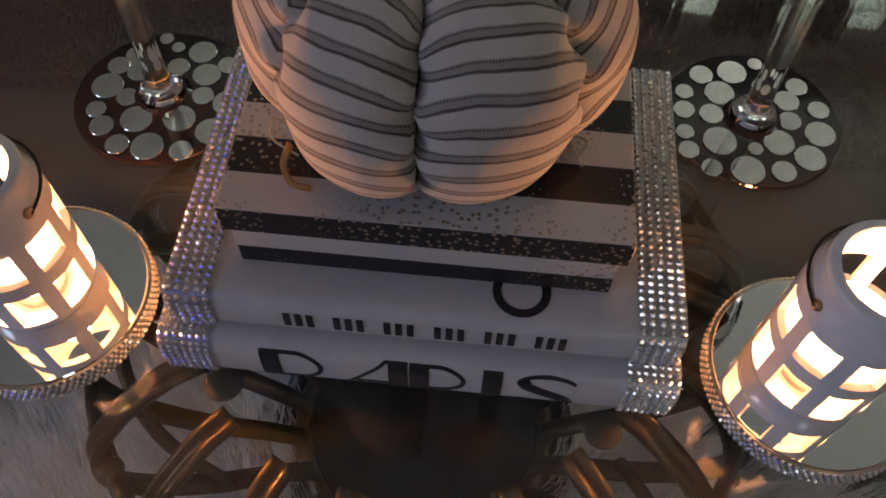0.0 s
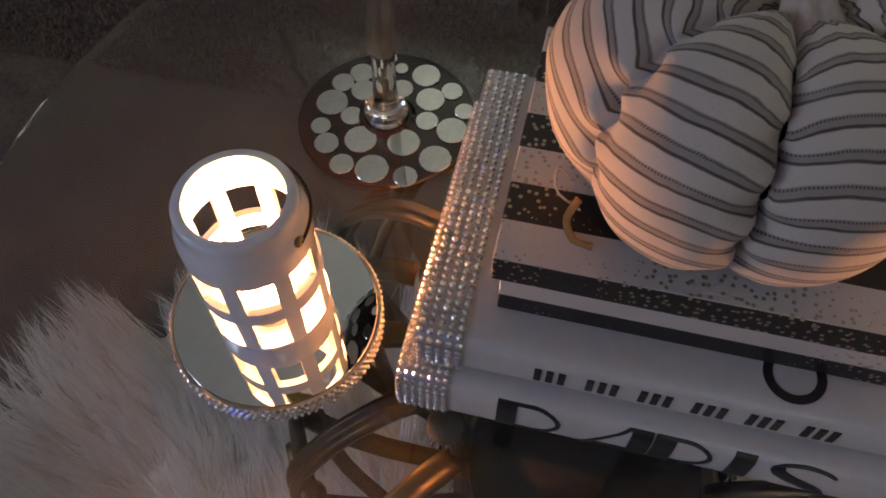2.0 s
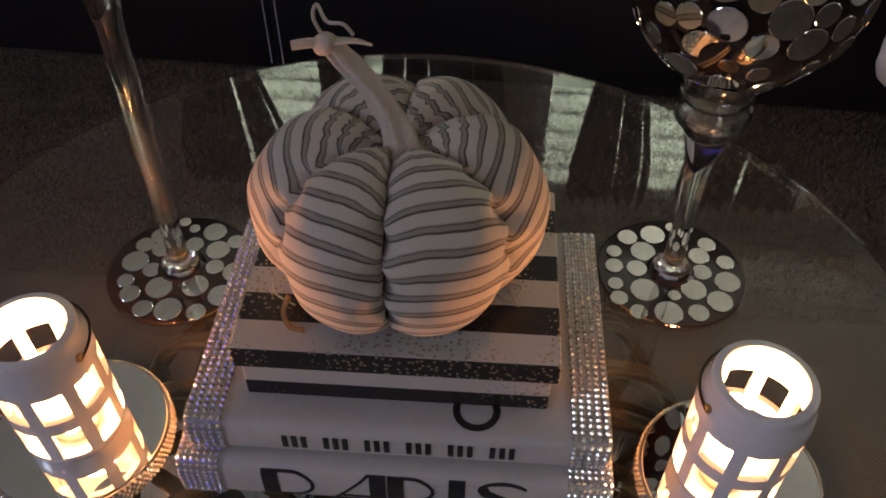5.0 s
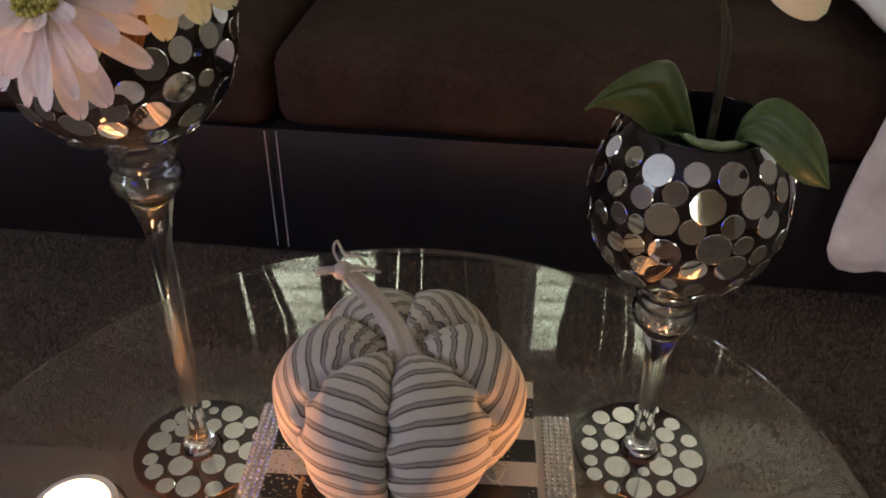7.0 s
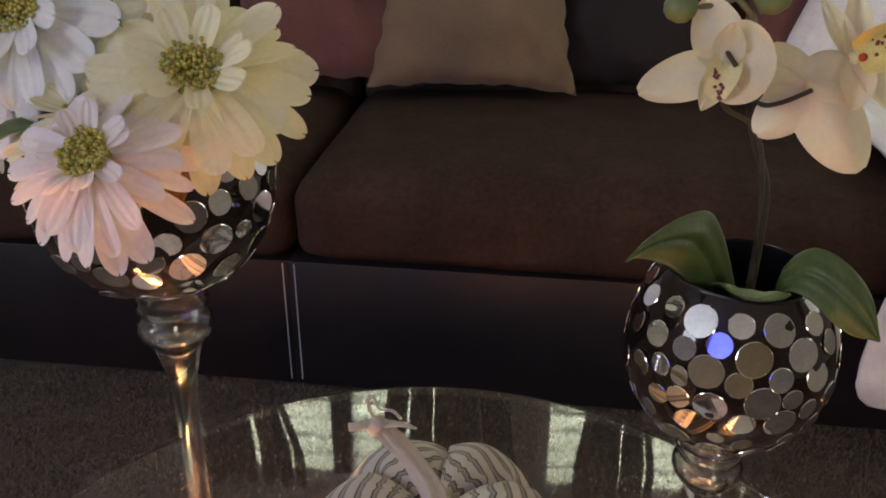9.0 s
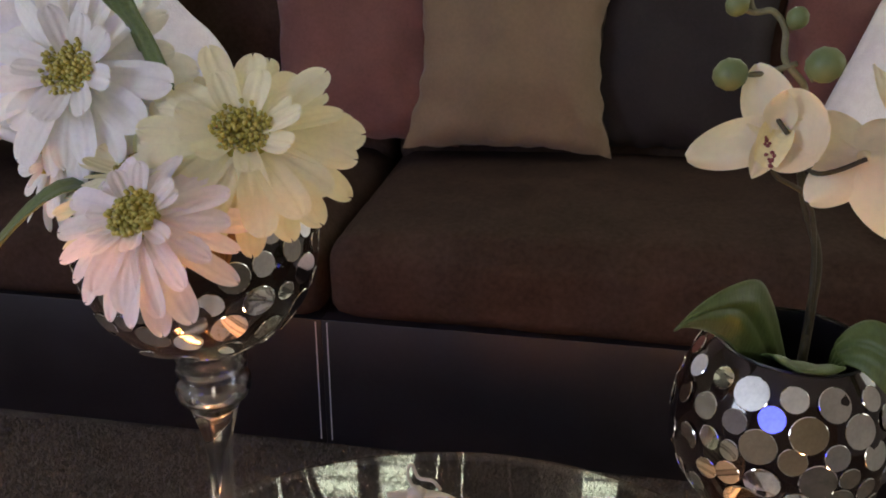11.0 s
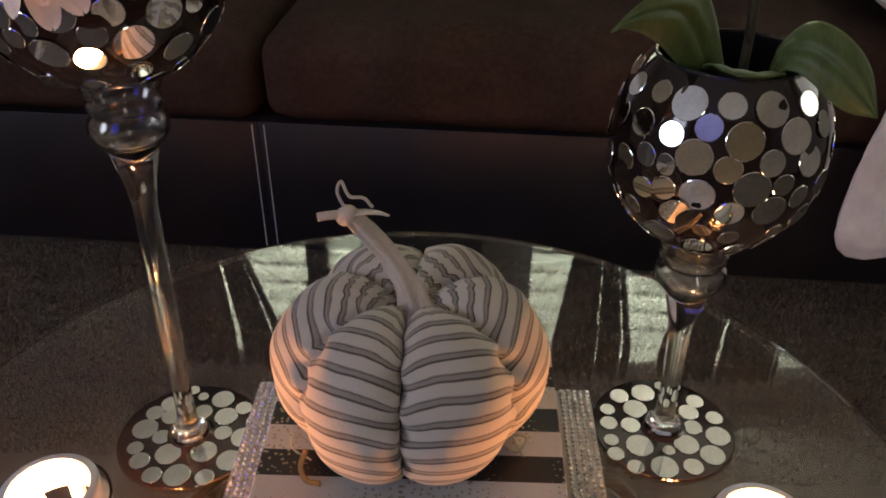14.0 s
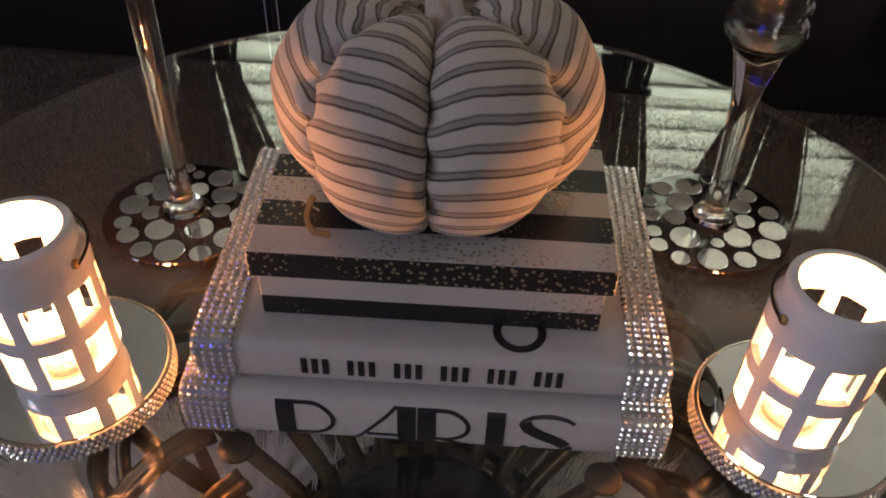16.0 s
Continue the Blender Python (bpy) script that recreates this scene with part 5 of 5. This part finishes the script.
spike = smooth_path([rel(0.25, 0.228, 0.78), rel(0.247, 0.222, 0.88), rel(0.244, 0.222, 0.925), rel(0.228, 0.221, 0.966), rel(0.218, 0.22, 1.002), rel(0.214, 0.219, 1.034)], 6)
part("spike", sweep(spike, circle(0.0031, 8), scale=lambda s: 1.25 - 0.4 * s), M_brown_stem, orchid, "dark brown-green flower spike")
tip_path = smooth_path([rel(0.2145, 0.219, 1.03), rel(0.213, 0.218, 1.05), rel(0.197, 0.216, 1.068), rel(0.194, 0.216, 1.088), rel(0.184, 0.216, 1.1), rel(0.172, 0.216, 1.1), rel(0.166, 0.216, 1.116)], 6)
part("spike_tip", sweep(tip_path, circle(0.0026, 8), scale=lambda s: 1.05 - 0.35 * s), M_stalk, orchid, "pale olive tip of the spike")
part("flower_stalk", sweep(smooth_path([rel(0.2475, 0.22, 0.86), rel(0.2395, 0.217, 0.93), rel(0.226, 0.212, 0.972), rel(0.2, 0.206, 0.99), rel(0.193, 0.206, 1.012)], 6), circle(0.002, 6)), M_brown_stem, orchid)
for a, b, r in (((0.205, 0.216, 1.066), (0.161, 0.212, 1.058), 0.0115), ((0.216, 0.216, 1.055), (0.222, 0.212, 1.066), 0.0125), ((0.197, 0.216, 1.09), (0.2, 0.214, 1.096), 0.0075), ((0.18, 0.216, 1.1), (0.16, 0.214, 1.104), 0.008), ((0.168, 0.216, 1.112), (0.167, 0.214, 1.12), 0.005)):
    bd = part("bud", lathe([(0, -1.05), (0.5, -0.88), (0.9, -0.4), (1.0, 0.1), (0.75, 0.7), (0.3, 1.0), (0, 1.06)], 18), M_bud, orchid, "closed green bud", m=Matrix.Translation(rel(*b)) @ pose(0, 0, 0, 20, 70 if r > 0.01 else 20, 0) @ Matrix.Scale(r, 4))
    part("bud_stalk", sweep(smooth_path([rel(*a), (rel(*a) + rel(*b)) / 2 + Vector((0, 0, -0.003)), rel(*b)], 4), circle(0.0021, 6)), M_stalk, orchid)


def tepal(length, width, cup, bend, seed, point=0.7):
    """An orchid petal along +x; point sharpens its tip."""
    bm = bmesh.new()

    def f(u, v):
        a = 2 * u - 1
        w = width / 2 * max(0.02, math.sin(math.pi * (0.1 + 0.89 * v ** 0.85))) ** point
        ruffle = 0.0013 * math.sin(a * 4 + seed * 9 + v * 5) * v + 0.0008 * math.cos(a * 7) * (1 - v)
        return (length * v * (1 - 0.12 * max(0, bend) * v), a * w, bend * length * v * v + cup * a * a * w + ruffle)

    return sheet(f, 12, 14, bm)


def bloom(p, way, tepals, lip_way, lip_size, red, parent, seed):
    """An orchid flower at p: tepals of (angle, length, width, cup, bend, tip), and a freckled lip turned to lip_way."""
    m = Matrix.Translation(rel(*p)) @ Vector(way).to_track_quat("Z", "Y").to_matrix().to_4x4()
    fl = part("flower_centre", lathe([(0, -0.006), (0.0035, -0.005), (0.005, 0.0), (0.004, 0.006), (0, 0.008)], 14), M_inner, parent, m=m)
    for i, (ang, ln, wd, cup, bend, point) in enumerate(tepals):
        part("tepal", tepal(ln, wd, cup, bend, seed + ang, point), M_orchid, fl, "cream waxy petal", m=pose(0, 0, 0.0012 * i, 0, 0, ang))
    if not lip_size:
        return fl
    rg = random.Random(seed)

    def f(u, v):
        a = 2 * u - 1
        wide = 0.45 + 0.55 * math.sin(math.pi * min(1, 0.25 + 0.62 * v))
        return Vector((lip_size * v, a * lip_size * 0.42 * wide, lip_size * (0.3 * v - 0.42 * v * v + 0.34 * a * a * (1 - 0.5 * v) + 0.03 * math.sin(a * 6 + v * 5))))

    lip = part("lip", sheet(f, 12, 10), M_lip if red else M_inner, fl, "yellow freckled lip", m=Matrix.Translation((0, 0, 0.006)) @ Vector(lip_way).to_track_quat("X", "Z").to_matrix().to_4x4())
    spots = [(rg.uniform(0.2, 0.8), rg.uniform(0.3, 0.95), rg.uniform(0.0008, 0.0014)) for _ in range(26)] if red else [(0.3 + rg.gauss(0, 0.06), 0.4 + rg.gauss(0, 0.08), rg.uniform(0.001, 0.0018)) for _ in range(7)] + [(0.62 + rg.gauss(0, 0.09), 0.78 + rg.gauss(0, 0.07), rg.uniform(0.0012, 0.0022)) for _ in range(9)]
    for u, v, r in spots:
        part("freckle", lathe([(r, 0), (r * 0.8, 0.0004), (0, 0.0006)], 8), M_spot, lip, m=Matrix.Translation(f(u, v) + Vector((0, 0, 0.0003))))
    if red:
        part("red_mark", lathe([(0.0032, -0.001), (0.0028, 0.0016), (0, 0.0026)], 10), M_red, lip, "red mark", m=Matrix.Translation(f(0.45, 0.1)))
    else:
        part("column", sweep(smooth_path([Vector((-0.002, 0.012, 0.004)), Vector((0.002, 0.006, 0.011)), Vector((0.007, 0.0, 0.013))], 4), circle(0.0017, 6)), M_brown_stem, fl, "dark column")
    return fl


part("flower_stalk", sweep(smooth_path([rel(0.219, 0.2205, 0.998), rel(0.224, 0.2, 0.994), rel(0.234, 0.187, 1.0), rel(0.251, 0.186, 1.009)], 5), circle(0.0018, 6)), M_brown_stem, orchid)
VIEW = (-0.12, -0.9, 0.3)
bloom((0.195, 0.203, 1.02), (-0.22, -0.9, 0.25), [(112, 0.05, 0.036, 0.35, 0.1, 0.6), (202, 0.062, 0.034, 0.4, 0.22, 0.5), (250, 0.036, 0.02, 0.4, 0.5, 0.8), (325, 0.034, 0.04, 0.5, 0.75, 0.55), (20, 0.034, 0.052, 0.5, 0.8, 0.5), (88, 0.03, 0.022, 0.5, 0.9, 0.8)], (-0.15, -0.75, 0.55), 0.027, False, orchid, 1)
bloom((0.252, 0.195, 1.008), (-0.1, -0.85, 0.35), [(128, 0.04, 0.028, -0.5, -0.25, 0.6), (165, 0.036, 0.03, -0.5, -0.3, 0.55), (228, 0.044, 0.036, -0.4, -0.35, 0.5), (312, 0.07, 0.048, -0.45, -0.4, 0.5), (40, 0.036, 0.036, -0.4, -0.3, 0.5), (352, 0.04, 0.04, -0.4, -0.5, 0.5)], VIEW, 0, False, orchid, 2)
bloom((0.281, 0.207, 1.026), (0.1, -0.85, 0.35), [(121, 0.05, 0.017, 0.5, 0.1, 0.9), (86, 0.05, 0.022, 0.4, -0.1, 0.8), (308, 0.05, 0.02, 0.4, 0.1, 0.6), (268, 0.036, 0.026, 0.4, 0.1, 0.6)], (0.85, 0.42, 0.4), 0.035, True, orchid, 3)
for a, b in (((0.224, 0.221, 0.985), (0.281, 0.21, 1.024)),):
    part("flower_stalk", sweep(smooth_path([rel(*a), (rel(*a) + rel(*b)) / 2 + Vector((0, -0.003, -0.005)), rel(*b)], 5), circle(0.0017, 6)), M_brown_stem, orchid)
